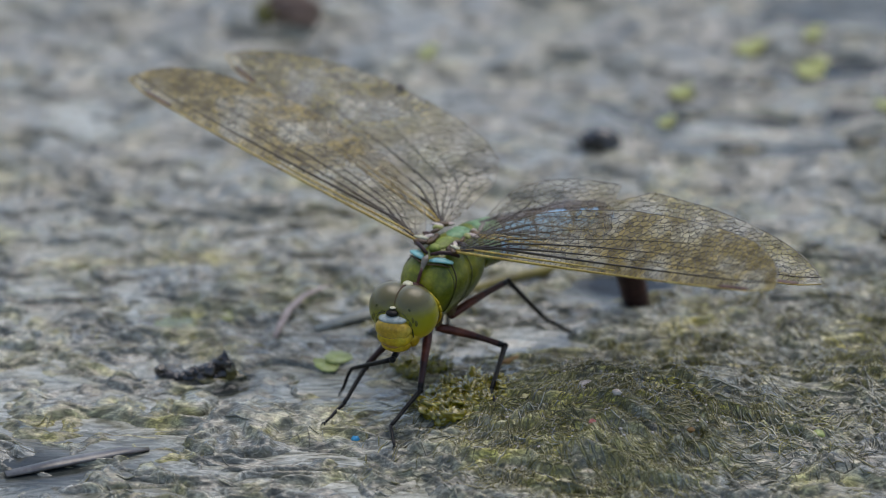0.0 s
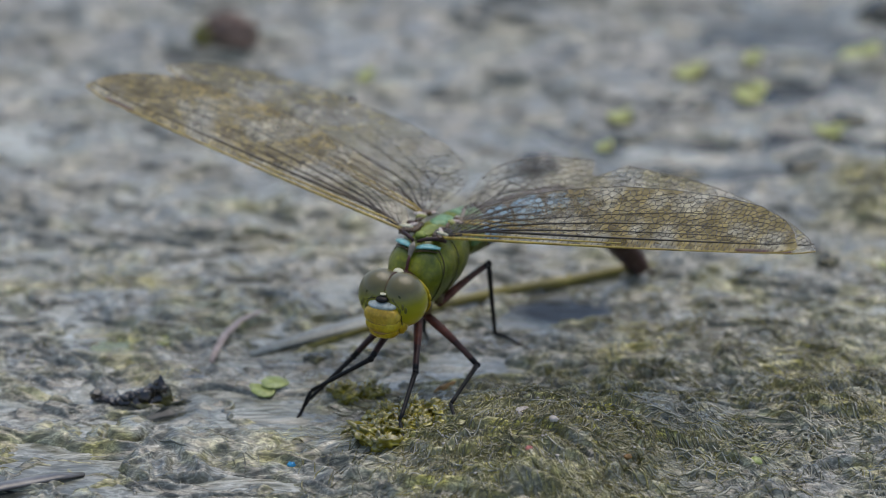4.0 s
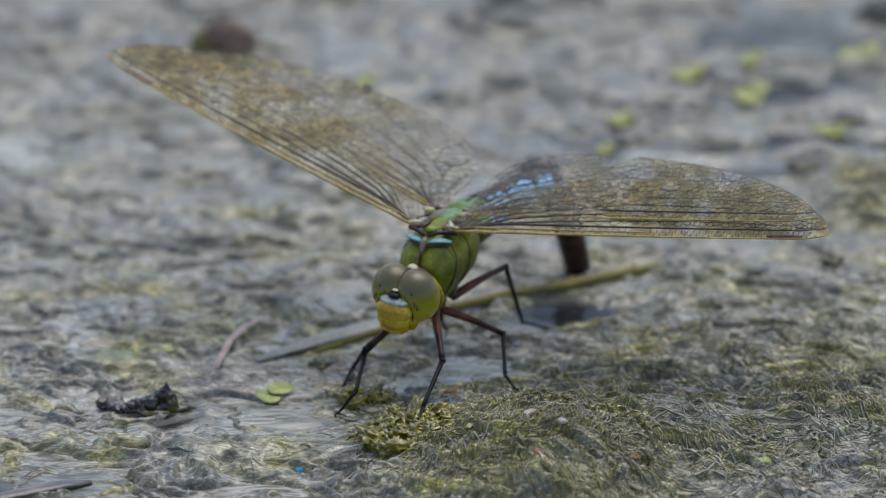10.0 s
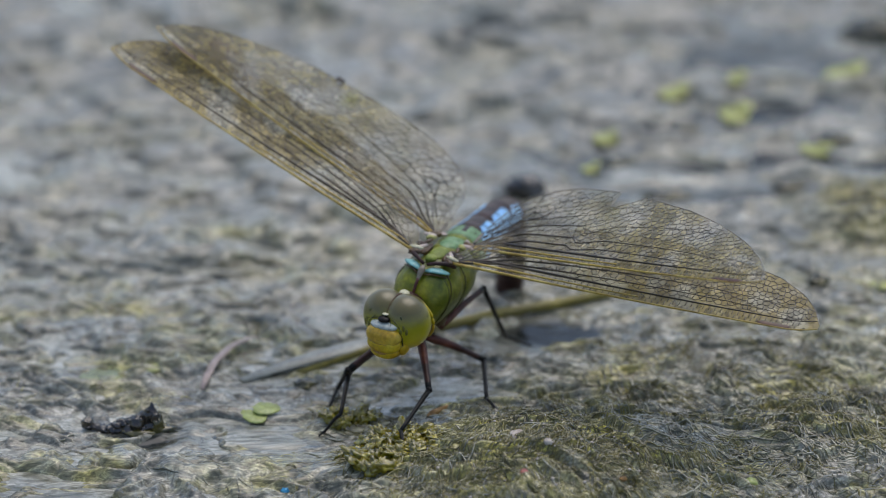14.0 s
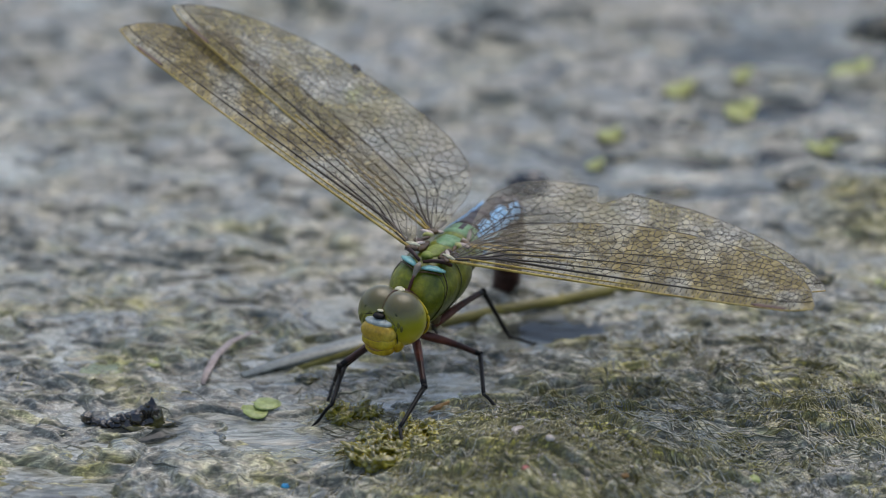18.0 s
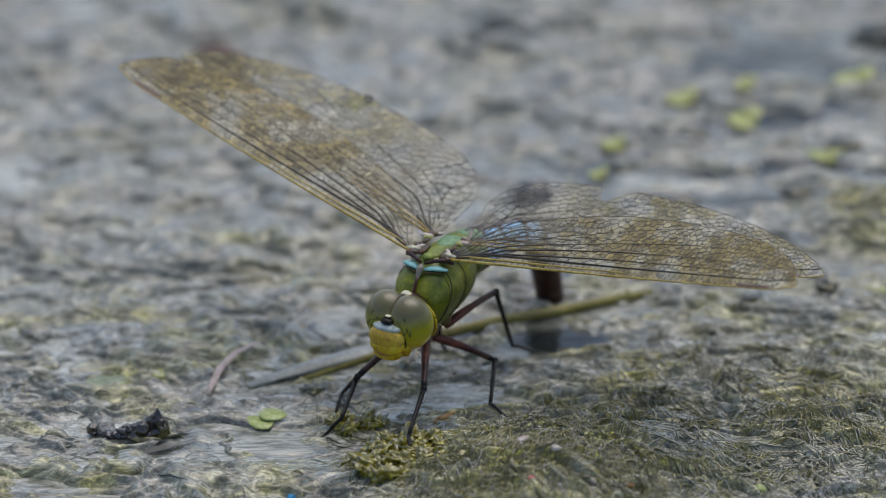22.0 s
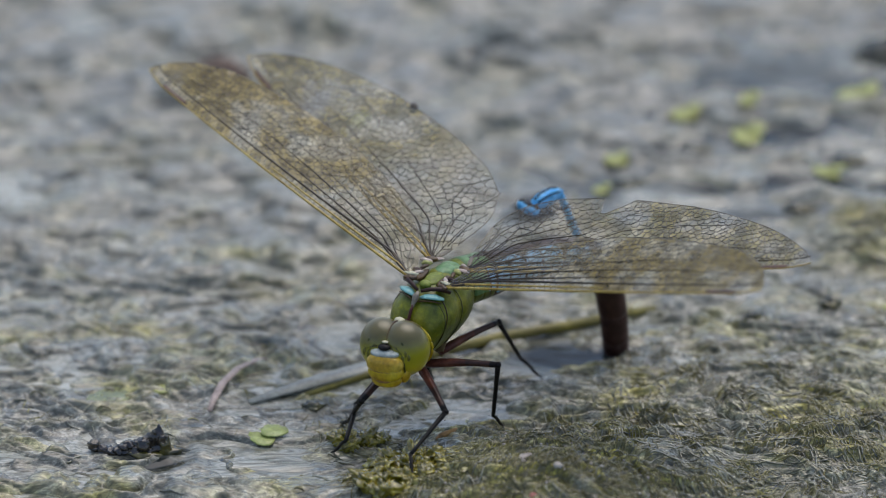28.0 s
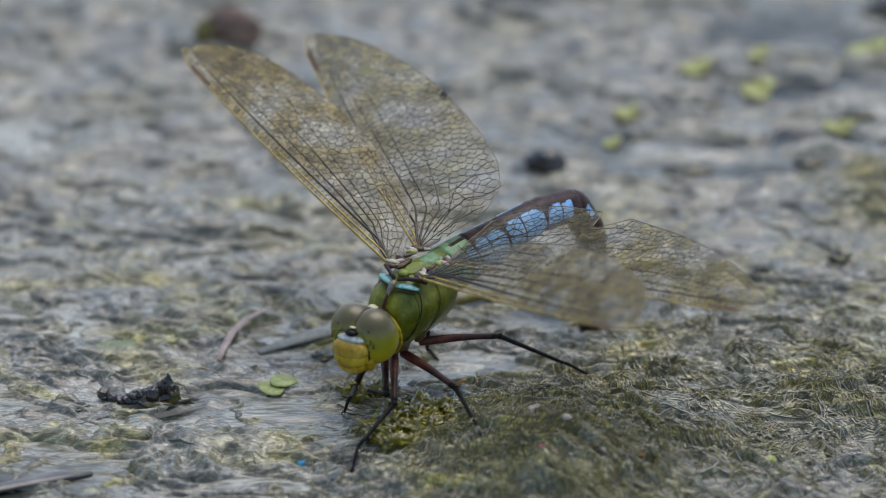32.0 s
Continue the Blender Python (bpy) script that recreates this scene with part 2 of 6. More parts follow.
def membrane_material(name, clear, tint, base, pass_through=(0.97, 0.95, 0.9), sheen=1.3):
    """Thin insect wing: mostly clear, a smoky amber film with darker cells and cells painted bright as glints, glossy
    at a slant.
    """
    m, nodes, links, bsdf = shader(name)
    nodes.remove(bsdf)
    co = nodes.new("ShaderNodeTexCoord").outputs["Object"]
    cells = nodes.new("ShaderNodeTexVoronoi")
    cells.inputs["Scale"].default_value = 1000.0
    links.new(co, cells.inputs["Vector"])
    patch = noise_node(nodes, links, co, 130.0, 3.0)
    cloth = ramp_node(nodes, links, patch, [(0.4, base), (0.54, tint), (0.66, tuple(0.75 * v for v in tint)), (0.76, tuple(v * 0.4 for v in tint))])
    # random cell tone; the brightest stops paint glints into the film colour
    tone = ramp_node(nodes, links, cells.outputs["Color"], [(0.15, (0.5, 0.49, 0.45)), (0.5, (0.95, 0.95, 0.95)), (0.72, (1.25, 1.25, 1.22)), (0.92, (1.8, 1.77, 1.7))])
    col = mixed(nodes, links, 0.92, cloth, tone, "MULTIPLY")
    see = nodes.new("ShaderNodeBsdfTransparent")
    see.inputs["Color"].default_value = (*pass_through, 1)
    film, back = nodes.new("ShaderNodeBsdfDiffuse"), nodes.new("ShaderNodeBsdfTranslucent")
    links.new(col, film.inputs["Color"])
    links.new(col, back.inputs["Color"])
    half = nodes.new("ShaderNodeMixShader")
    half.inputs[0].default_value = 0.45
    links.new(film.outputs[0], half.inputs[1])
    links.new(back.outputs[0], half.inputs[2])
    amount = nodes.new("ShaderNodeMapRange")
    amount.inputs["From Min"].default_value, amount.inputs["From Max"].default_value = 0.3, 0.7
    amount.inputs["To Min"].default_value, amount.inputs["To Max"].default_value = clear * 0.55, clear * 1.5
    links.new(patch, amount.inputs["Value"])
    sep = nodes.new("ShaderNodeSeparateXYZ")
    links.new(co, sep.inputs[0])
    along = nodes.new("ShaderNodeMapRange")
    along.inputs["From Min"].default_value, along.inputs["From Max"].default_value = 0.006, 0.024
    along.inputs["To Min"].default_value, along.inputs["To Max"].default_value = 0.3, 1.25
    links.new(sep.outputs["X"], along.inputs["Value"])
    much = nodes.new("ShaderNodeMath")
    much.operation, much.use_clamp = "MULTIPLY", True
    links.new(amount.outputs[0], much.inputs[0])
    links.new(along.outputs[0], much.inputs[1])
    body = nodes.new("ShaderNodeMixShader")
    links.new(much.outputs[0], body.inputs[0])
    links.new(see.outputs[0], body.inputs[1])
    links.new(half.outputs[0], body.inputs[2])
    gloss = nodes.new("ShaderNodeBsdfGlossy")
    gloss.inputs["Roughness"].default_value = 0.24
    fres = nodes.new("ShaderNodeFresnel")
    fres.inputs["IOR"].default_value = sheen
    bn = nodes.new("ShaderNodeBump")
    bn.inputs["Strength"].default_value, bn.inputs["Distance"].default_value = 0.5, 0.0002
    links.new(cells.outputs["Distance"], bn.inputs["Height"])
    links.new(bn.outputs["Normal"], gloss.inputs["Normal"])
    top = nodes.new("ShaderNodeMixShader")
    links.new(fres.outputs[0], top.inputs[0])
    links.new(body.outputs[0], top.inputs[1])
    links.new(gloss.outputs[0], top.inputs[2])
    links.new(top.outputs[0], nodes["Material Output"].inputs["Surface"])
    return m


ALGAE = algae_material()
WATER = water_material()
HAIR = surface("algae_strand", (0.07, 0.06, 0.014), (0.19, 0.165, 0.04), (0.33, 0.3, 0.105), 900, 120, 0.2, 1.0, 0.00002, 0.5, None, True)
GREYHAIR = surface("algae_thread", (0.1, 0.098, 0.05), (0.23, 0.225, 0.145), (0.38, 0.37, 0.27), 900, 90, 0.14, 1.0, 0.00002, 0.5, None, True)
GREEN = surface("thorax_green", (0.05, 0.07, 0.004), (0.13, 0.15, 0.006), (0.24, 0.235, 0.014), 1500, 300, 0.36, 0.1, 0.00014, 0.35)
LIME = surface("lime_plate", (0.1, 0.13, 0.02), (0.175, 0.215, 0.03), (0.26, 0.3, 0.06), 1800, 420, 0.42, 0.0, 0.00005, 0.3)
YELLOW = surface("face_yellow", (0.36, 0.2, 0.006), (0.52, 0.36, 0.012), (0.58, 0.45, 0.03), 1700, 320, 0.38, 0.1, 0.00004, 0.35)
AMBER = surface("face_amber", (0.34, 0.19, 0.012), (0.48, 0.31, 0.025), (0.56, 0.42, 0.06), 1700, 320, 0.36, 0.15, 0.00004, 0.35)
BROWNY = surface("mouth_brown", (0.12, 0.045, 0.008), (0.2, 0.09, 0.012), (0.3, 0.16, 0.02), 1900, 500, 0.35, 0.2)
WHITISH = surface("frons_white", (0.27, 0.31, 0.28), (0.38, 0.42, 0.38), (0.5, 0.53, 0.48), 1800, 500, 0.5, 0.1)
CREAM = surface("occiput_cream", (0.5, 0.46, 0.28), (0.62, 0.58, 0.38), (0.7, 0.66, 0.46), 1800, 500, 0.4)
TURQ = surface("turquoise", (0.1, 0.29, 0.29), (0.18, 0.41, 0.39), (0.3, 0.54, 0.5), 1900, 600, 0.4, 0.1)
BASEGREEN = surface("abdomen_base_green", (0.1, 0.2, 0.07), (0.16, 0.29, 0.12), (0.24, 0.38, 0.2), 1700, 380, 0.4, 0.1, 0.00006, 0.35)
SKYBLUE = surface("abdomen_blue", (0.14, 0.4, 0.76), (0.21, 0.5, 0.87), (0.35, 0.64, 0.94), 1900, 420, 0.36, 0.2)
DARKRED = surface("abdomen_brown", (0.016, 0.005, 0.004), (0.036, 0.013, 0.01), (0.075, 0.032, 0.024), 2100, 420, 0.36, 0.0, 0.00005, 0.3)
SUTURE = surface("suture_brown", (0.04, 0.02, 0.006), (0.085, 0.045, 0.012), (0.15, 0.08, 0.025), 2400, 500, 0.4)
SEAM = surface("thorax_seam", (0.03, 0.035, 0.006), (0.055, 0.06, 0.01), (0.09, 0.09, 0.015), 2400, 500, 0.4)
PALEPINK = surface("hinge_pink", (0.36, 0.27, 0.22), (0.5, 0.4, 0.34), (0.62, 0.54, 0.47), 1900, 600, 0.4)
HINGEYELLOW = surface("hinge_yellow", (0.2, 0.2, 0.04), (0.33, 0.33, 0.08), (0.45, 0.43, 0.16), 1900, 600, 0.4)
EYESMUDGE = surface("eye_smudge", (0.09, 0.085, 0.012), (0.13, 0.125, 0.014), (0.18, 0.17, 0.016), 2400, 500, 0.3)
COXA = surface("coxa_brown", (0.05, 0.03, 0.012), (0.1, 0.065, 0.024), (0.17, 0.12, 0.05), 2200, 450, 0.4)
TAUPE = surface("taupe_plate", (0.1, 0.085, 0.06), (0.17, 0.15, 0.11), (0.24, 0.21, 0.16), 2400, 500, 0.4)
BLACK = surface("leg_black", (0.005, 0.004, 0.004), (0.009, 0.008, 0.007), (0.02, 0.017, 0.015), 2600, 500, 0.42, 0.0, 0.00005, 0.18)
REDDISH = surface("femur_red", (0.03, 0.009, 0.006), (0.075, 0.02, 0.013), (0.14, 0.042, 0.026), 2200, 450, 0.4, 0.0, 0.00005, 0.3)
EYE = eye_material()
VEIN = surface("vein_dark", (0.014, 0.009, 0.005), (0.03, 0.02, 0.01), (0.06, 0.04, 0.018), 3000, 300, 0.35)
EDGEVEIN = surface("vein_edge", (0.1, 0.085, 0.06), (0.2, 0.17, 0.13), (0.36, 0.33, 0.27), 3000, 300, 0.25, 0.3)
NETVEIN = surface("vein_net", (0.015, 0.01, 0.006), (0.036, 0.025, 0.014), (0.075, 0.052, 0.028), 3000, 200, 0.35)
AMBERV = surface("vein_amber", (0.22, 0.14, 0.02), (0.42, 0.29, 0.05), (0.58, 0.45, 0.12), 2500, 260, 0.35)
STIGMA = surface("stigma_brown", (0.04, 0.014, 0.008), (0.07, 0.028, 0.016), (0.12, 0.05, 0.03), 2500, 400, 0.4)
FILM_F = membrane_material("forewing_film", 0.5, (0.36, 0.275, 0.095), (0.66, 0.61, 0.46))
FILM_H = membrane_material("hindwing_film", 0.36, (0.4, 0.33, 0.12), (0.7, 0.66, 0.55))
DAMVEIN = surface("damsel_vein", (0.12, 0.12, 0.12), (0.2, 0.2, 0.2), (0.3, 0.3, 0.3), 2500, 700, 0.35)
FILM_D = membrane_material("damselfly_film", 0.01, (0.5, 0.52, 0.54), (0.5, 0.52, 0.54), (0.995, 0.995, 0.995), 1.04)
BRIGHT = surface("damsel_blue", (0.05, 0.32, 0.68), (0.1, 0.48, 0.88), (0.25, 0.62, 0.95), 2500, 700, 0.35, 0.2)
STEM = surface("rush_stem", (0.09, 0.075, 0.016), (0.2, 0.165, 0.03), (0.31, 0.26, 0.06), 1500, 160, 0.45, 0.15, 0.00008, 0.4, (0.3, 1, 1))
WETSTICK = surface("wet_stick", (0.05, 0.045, 0.04), (0.11, 0.098, 0.086), (0.21, 0.19, 0.17), 1500, 200, 0.3, 0.5, 0.0001)
STRAW = surface("pale_straw", (0.2, 0.19, 0.15), (0.33, 0.32, 0.26), (0.45, 0.44, 0.36), 1500, 260, 0.35, 0.3, 0.00006)
PINK = surface("pink_leaf", (0.32, 0.23, 0.18), (0.45, 0.34, 0.28), (0.55, 0.43, 0.37), 1700, 400, 0.45, 0.2, 0.00006)
LEAFG = surface("duckweed_green", (0.26, 0.3, 0.06), (0.38, 0.43, 0.12), (0.48, 0.51, 0.2), 1500, 300, 0.4, 0.3, 0.00005)
LEAFD = surface("sunken_leaf_green", (0.15, 0.165, 0.06), (0.23, 0.25, 0.09), (0.33, 0.34, 0.13), 1500, 300, 0.25, 0.6, 0.00005)
LEAFY = surface("leaf_yellow", (0.26, 0.28, 0.06), (0.4, 0.41, 0.11), (0.5, 0.49, 0.18), 1300, 260, 0.45, 0.2, 0.00008)
PEAT = surface("peat_black", (0.006, 0.005, 0.003), (0.018, 0.013, 0.008), (0.05, 0.038, 0.022), 1600, 420, 0.15, 0.6, 0.0001, 0.5)
RUST = surface("rust_rock", (0.07, 0.04, 0.025), (0.15, 0.09, 0.06), (0.24, 0.15, 0.1), 900, 140, 0.5, 0.2, 0.0003)
BARK = surface("orange_bark", (0.16, 0.08, 0.02), (0.3, 0.16, 0.04), (0.42, 0.25, 0.08), 1600, 500, 0.5, 0.1, 0.0001)
PEB = surface("pink_pebble", (0.36, 0.3, 0.25), (0.5, 0.43, 0.36), (0.6, 0.54, 0.47), 1600, 600, 0.6, 0.1, 0.0001)
REDBIT = surface("red_chip", (0.3, 0.08, 0.06), (0.4, 0.12, 0.09), (0.48, 0.18, 0.13), 1600, 600, 0.5)
BLUEBIT = surface("blue_chip", (0.02, 0.2, 0.4), (0.04, 0.3, 0.55), (0.08, 0.4, 0.62), 1600, 600, 0.35)
BEAD = surface("olive_bead", (0.07, 0.058, 0.004), (0.2, 0.165, 0.008), (0.42, 0.35, 0.03), 1300, 480, 0.12, 0.8, 0.0002)
OLIVE = surface("olive_jelly", (0.03, 0.026, 0.002), (0.11, 0.092, 0.004), (0.34, 0.28, 0.012), 1300, 480, 0.12, 0.6, 0.0002)
MUD = surface("mud_olive", (0.014, 0.013, 0.004), (0.045, 0.04, 0.009), (0.12, 0.1, 0.02), 1300, 330, 0.18, 0.5, 0.0001)


# ---- ground: algae mat and pond water ----
TABLE = np.random.RandomState(7).rand(256, 256)


def value_noise(x, y, seed):
    xi, yi = np.floor(x).astype(int), np.floor(y).astype(int)
    fx, fy = x - xi, y - yi
    fx, fy = fx * fx * fx * (fx * (fx * 6 - 15) + 10), fy * fy * fy * (fy * (fy * 6 - 15) + 10)
    a, b = (xi + seed * 37) % 256, (yi + seed * 91) % 256
    a1, b1 = (a + 1) % 256, (b + 1) % 256
    low = TABLE[a, b] * (1 - fx) + TABLE[a1, b] * fx
    high = TABLE[a, b1] * (1 - fx) + TABLE[a1, b1] * fx
    return (low * (1 - fy) + high * fy) * 2 - 1


def fractal(x, y, octaves, seed, gain=0.5):
    out, amp = 0.0, 1.0
    for k in range(octaves):
        ca, sa = math.cos(0.6 * k), math.sin(0.6 * k)
        out = out + amp * value_noise((x * ca - y * sa) * 2 ** k, (x * sa + y * ca) * 2 ** k, seed + k)
        amp *= gain
    return out


def bell(x, y, cx, cy, rx, ry, turn=0.0):
    c, s = math.cos(radians(turn)), math.sin(radians(turn))
    u, v = ((x - cx) * c + (y - cy) * s) / rx, (-(x - cx) * s + (y - cy) * c) / ry
    return np.exp(-(u * u + v * v))


def tuftness(x, y):
    """How far the mat is thick green growth and not thin and pale, 0 to 1."""
    wx, wy = x + 3 * fractal(x / 7, y / 7, 2, 31), y + 3 * fractal(x / 7, y / 7, 2, 41)
    t = 0.9 * bell(wx, wy, 14, -36, 18, 16) + 0.7 * bell(wx, wy, 58, -17, 9, 8) + 0.35 * bell(wx, wy, -13, -14, 6, 5)
    t = t + 0.3 * bell(wx, wy, -28, -31, 8, 5) + 0.8 * bell(wx, wy, 66, 52, 9, 12) + 0.15 * bell(wx, wy, 45, 5, 18, 14) + 0.4 * bell(wx, wy, -4, -31, 6, 5)
    t = t + 1.2 * np.clip(fractal(x / 6, y / 3.2, 3, 91) - 0.2, 0, 0.6) * bell(x, y, 46, -14, 44, 32)
    return np.clip(t * (0.75 + 0.5 * fractal(x / 4, y / 3, 3, 51)), 0, 1)


def soft(n):
    """Rounded absolute value."""
    return np.sqrt(n * n + 0.008)


def mat_height(x, y):
    """Height of the algae mat over the water in mm, for x, y in mm."""
    sx, sy = fractal(x / 4.2, y / 3.2, 2, 71), fractal(x / 4.2, y / 3.2, 2, 81)
    wx = x + 4.0 * fractal(x / 14, y / 9, 3, 3) + 1.3 * sx
    wy = y + 3.4 * fractal(x / 12, y / 8, 3, 13) + 0.12 * x + 1.0 * sy
    lumps = fractal(wx / 17, wy / 9, 3, 5)
    ridge = 1 - soft(fractal(wx / 13, wy / 4.4, 2, 21)) * 1.7
    clods = soft(fractal(wx / 5.0, wy / 2.7, 2, 33, 0.4)) * 1.8
    film = np.clip(bell(x, y, -40, -26, 36, 20) + 0.7 * bell(x, y, -14, -16, 14, 8), 0, 1)
    folds = 1 - soft(fractal(wx / 8.5 + lumps, wy / 2.5, 2, 25, 0.32)) * 1.8
    rope = 1 - soft(fractal(wx / 3.8 + 0.6 * ridge, (wy + 0.9 * lumps) / 0.95, 2, 27, 0.3)) * 2.0
    gel = fractal(wx / 5.5, wy / 2.3, 2, 45, 0.4)
    near = np.clip((85 - y) / 75, 0, 1)
    close = np.clip((30 - y) / 70, 0, 1)
    thread = close * np.clip(0.32 + bell(x, y, 46, -14, 36, 26) + bell(x, y, 10, -33, 18, 14), 0, 1)
    swell = soft(fractal(wx / 19, wy / 9, 2, 37, 0.5)) * 1.8
    h = 0.55 + 0.5 * lumps + 0.8 * (ridge - 0.45) + (0.16 + 0.34 * near - 0.1 * close) * (1 - 0.35 * film) * (clods - 0.5) + (0.12 + 0.16 * near + 0.4 * close) * (1 - 0.3 * film) * (folds - 0.4)
    h = h + (0.02 + 0.05 * near + 0.5 * thread) * (rope - 0.3) + (0.9 + 0.5 * film) * (close - thread) * gel + 1.25 * (1 - near) * (swell - 0.45)
    wet = 1.1 * bell(x, y, -40, -17, 12, 5) + 0.7 * bell(x, y, -66, -46, 12, 7) + 0.8 * bell(x, y, -12, -13, 17, 3.2, 28)
    wet = wet + 1.0 * bell(x, y, 4, -2, 12, 3.5, 32) + 0.5 * bell(x, y, -18, 2, 12, 4.5, 20) + 2.6 * bell(x, y, 18.5, 13, 7, 4) + 0.4 * bell(x, y, 22, 22, 8, 4)
    wet = wet + (0.75 + 1.1 * fractal(x / 9, y / 4.5, 2, 77)) * (1.5 * bell(x, y, 42, 64, 26, 10) + 1.4 * bell(x, y, 58, 84, 22, 11) + 1.2 * bell(x, y, 48, 114, 34, 14)) + 0.35 * bell(x, y, -24, -25, 22, 5, -8) + 0.3 * bell(x, y, -40, -38, 26, 6) + 0.5 * bell(x, y, -20, 4, 16, 5, 25) + 0.35 * bell(x, y, -3, -19, 10, 4, 15) + 0.6 * bell(x, y, -18, -22, 10, 3.4, 18) + 0.7 * bell(x, y, -1, -10.5, 11, 2.8, 33)
    rise = 7.2 * bell(x, y, 16, -33, 23, 15) + 3.0 * bell(x, y, 58, -19, 9, 7) + 1.8 * bell(x, y, -13, -15, 5, 3.5)
    rise = rise + 1.6 * bell(x, y, 44, 0, 22, 14) + 1.4 * bell(x, y, -26, -30, 9, 5) + 2.2 * bell(x, y, 66, 52, 10, 9)
    return h * (1.0 + 0.1 * near - 0.36 * bell(x, y, -16, -22, 20, 16)) - wet + rise


def axis(low, high, step, far):
    """Coordinates: even steps between low and high, then growing ones out to far."""
    out, d, v = list(np.arange(low, high, step)), step, high
    after, before = [], []
    while v < far:
        after.append(v)
        d *= 1.35
        v += d
    d, v = step * 1.35, low - step * 1.35
    while v > -far:
        before.append(v)
        d *= 1.35
        v -= d
    return np.array(before[::-1] + out + after)


def sheet(name, xs, ys, z, materials, attrs=()):
    nx, ny = len(xs), len(ys)
    me = bpy.data.meshes.new(name)
    gx, gy = np.meshgrid(xs, ys)
    co = np.stack([gx, gy, z], -1).reshape(-1, 3) * MM
    i = (np.arange(ny - 1)[:, None] * nx + np.arange(nx - 1)[None, :]).reshape(-1)
    quads = np.stack([i, i + 1, i + nx + 1, i + nx], -1)
    me.vertices.add(len(co))
    me.vertices.foreach_set("co", co.ravel())
    me.loops.add(quads.size)
    me.loops.foreach_set("vertex_index", quads.ravel())
    me.polygons.add(len(quads))
    me.polygons.foreach_set("loop_start", np.arange(len(quads)) * 4)
    me.polygons.foreach_set("use_smooth", np.ones(len(quads), dtype=bool))
    me.update(calc_edges=True)
    for title, values in attrs:
        a = me.attributes.new(title, "FLOAT", "POINT")
        a.data.foreach_set("value", values.ravel())
    for m in materials:
        me.materials.append(m)
    return new(name, me)


def build_ground():
    xs = axis(-86, 90, 0.25, 60000)
    ys = axis(-64, 156, 0.2, 60000)
    ys = ys[(ys < 40) | (ys > 156) | (np.arange(len(ys)) % 2 == 0)]
    gx, gy = np.meshgrid(xs, ys)
    far = np.clip((np.hypot(gx, gy) - 250) / 900, 0, 1)
    z = mat_height(gx, gy) * (1 - far) + 0.6 * far
    ground = sheet("ground", xs, ys, z, [ALGAE], (("tuft", tuftness(gx, gy)), ("green", np.clip((110 - gy) / 90, 0.35, 1) * (1 - far) + 0.5 * far), ("fuzz", (np.clip((45 - gy) / 75, 0.15, 1) * (1 - far) + 0.3 * far) * (1 - 0.55 * np.clip(bell(gx, gy, -40, -26, 36, 20) + 0.7 * bell(gx, gy, -14, -16, 14, 8), 0, 1)))))
    tagged(ground, "wet mat of grey-green and olive algae on still pond water", "algae mat", kind="structure")
    wx, wy = axis(-88, 92, 0.6, 60000), axis(-72, 160, 0.5, 60000)
    gx, gy = np.meshgrid(wx, wy)
    d = np.hypot((gx + 42) / 1.0, (gy + 16.5) / 0.8)
    rings = 0.26 * np.cos(d * 1.35) * np.exp(-((d - 8) / 5) ** 2)
    waves = fractal((gx + 2 * fractal(gx / 9, gy / 6, 2, 15)) / 5.0, (gy + 0.15 * gx) / 2.2, 2, 57, 0.4)
    rings = rings + 0.18 * waves * (bell(gx, gy, -26, -18, 36, 26) + bell(gx, gy, 4, -4, 18, 14)) + 0.5 * waves * bell(gx, gy, 50, 84, 44, 44)
    d2 = np.hypot(gx - 20, gy - 22)
    rings = rings + 0.06 * np.cos(d2 * 1.7) * np.exp(-((d2 - 4) / 5) ** 2)
    far = np.clip((np.hypot(gx, gy) - 250) / 900, 0, 1)
    # clear pools, plus colour darkened where the tail and peat clod would mirror
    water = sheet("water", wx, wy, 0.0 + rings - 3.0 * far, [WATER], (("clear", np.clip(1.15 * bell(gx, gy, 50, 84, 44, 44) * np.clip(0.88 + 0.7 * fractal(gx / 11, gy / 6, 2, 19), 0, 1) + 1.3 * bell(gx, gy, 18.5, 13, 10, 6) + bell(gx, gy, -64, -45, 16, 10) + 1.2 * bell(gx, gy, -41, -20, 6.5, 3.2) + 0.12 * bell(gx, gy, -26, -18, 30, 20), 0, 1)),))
    tagged(water, "still murky pond water with faint rings reflecting a grey sky", "water", kind="structure")


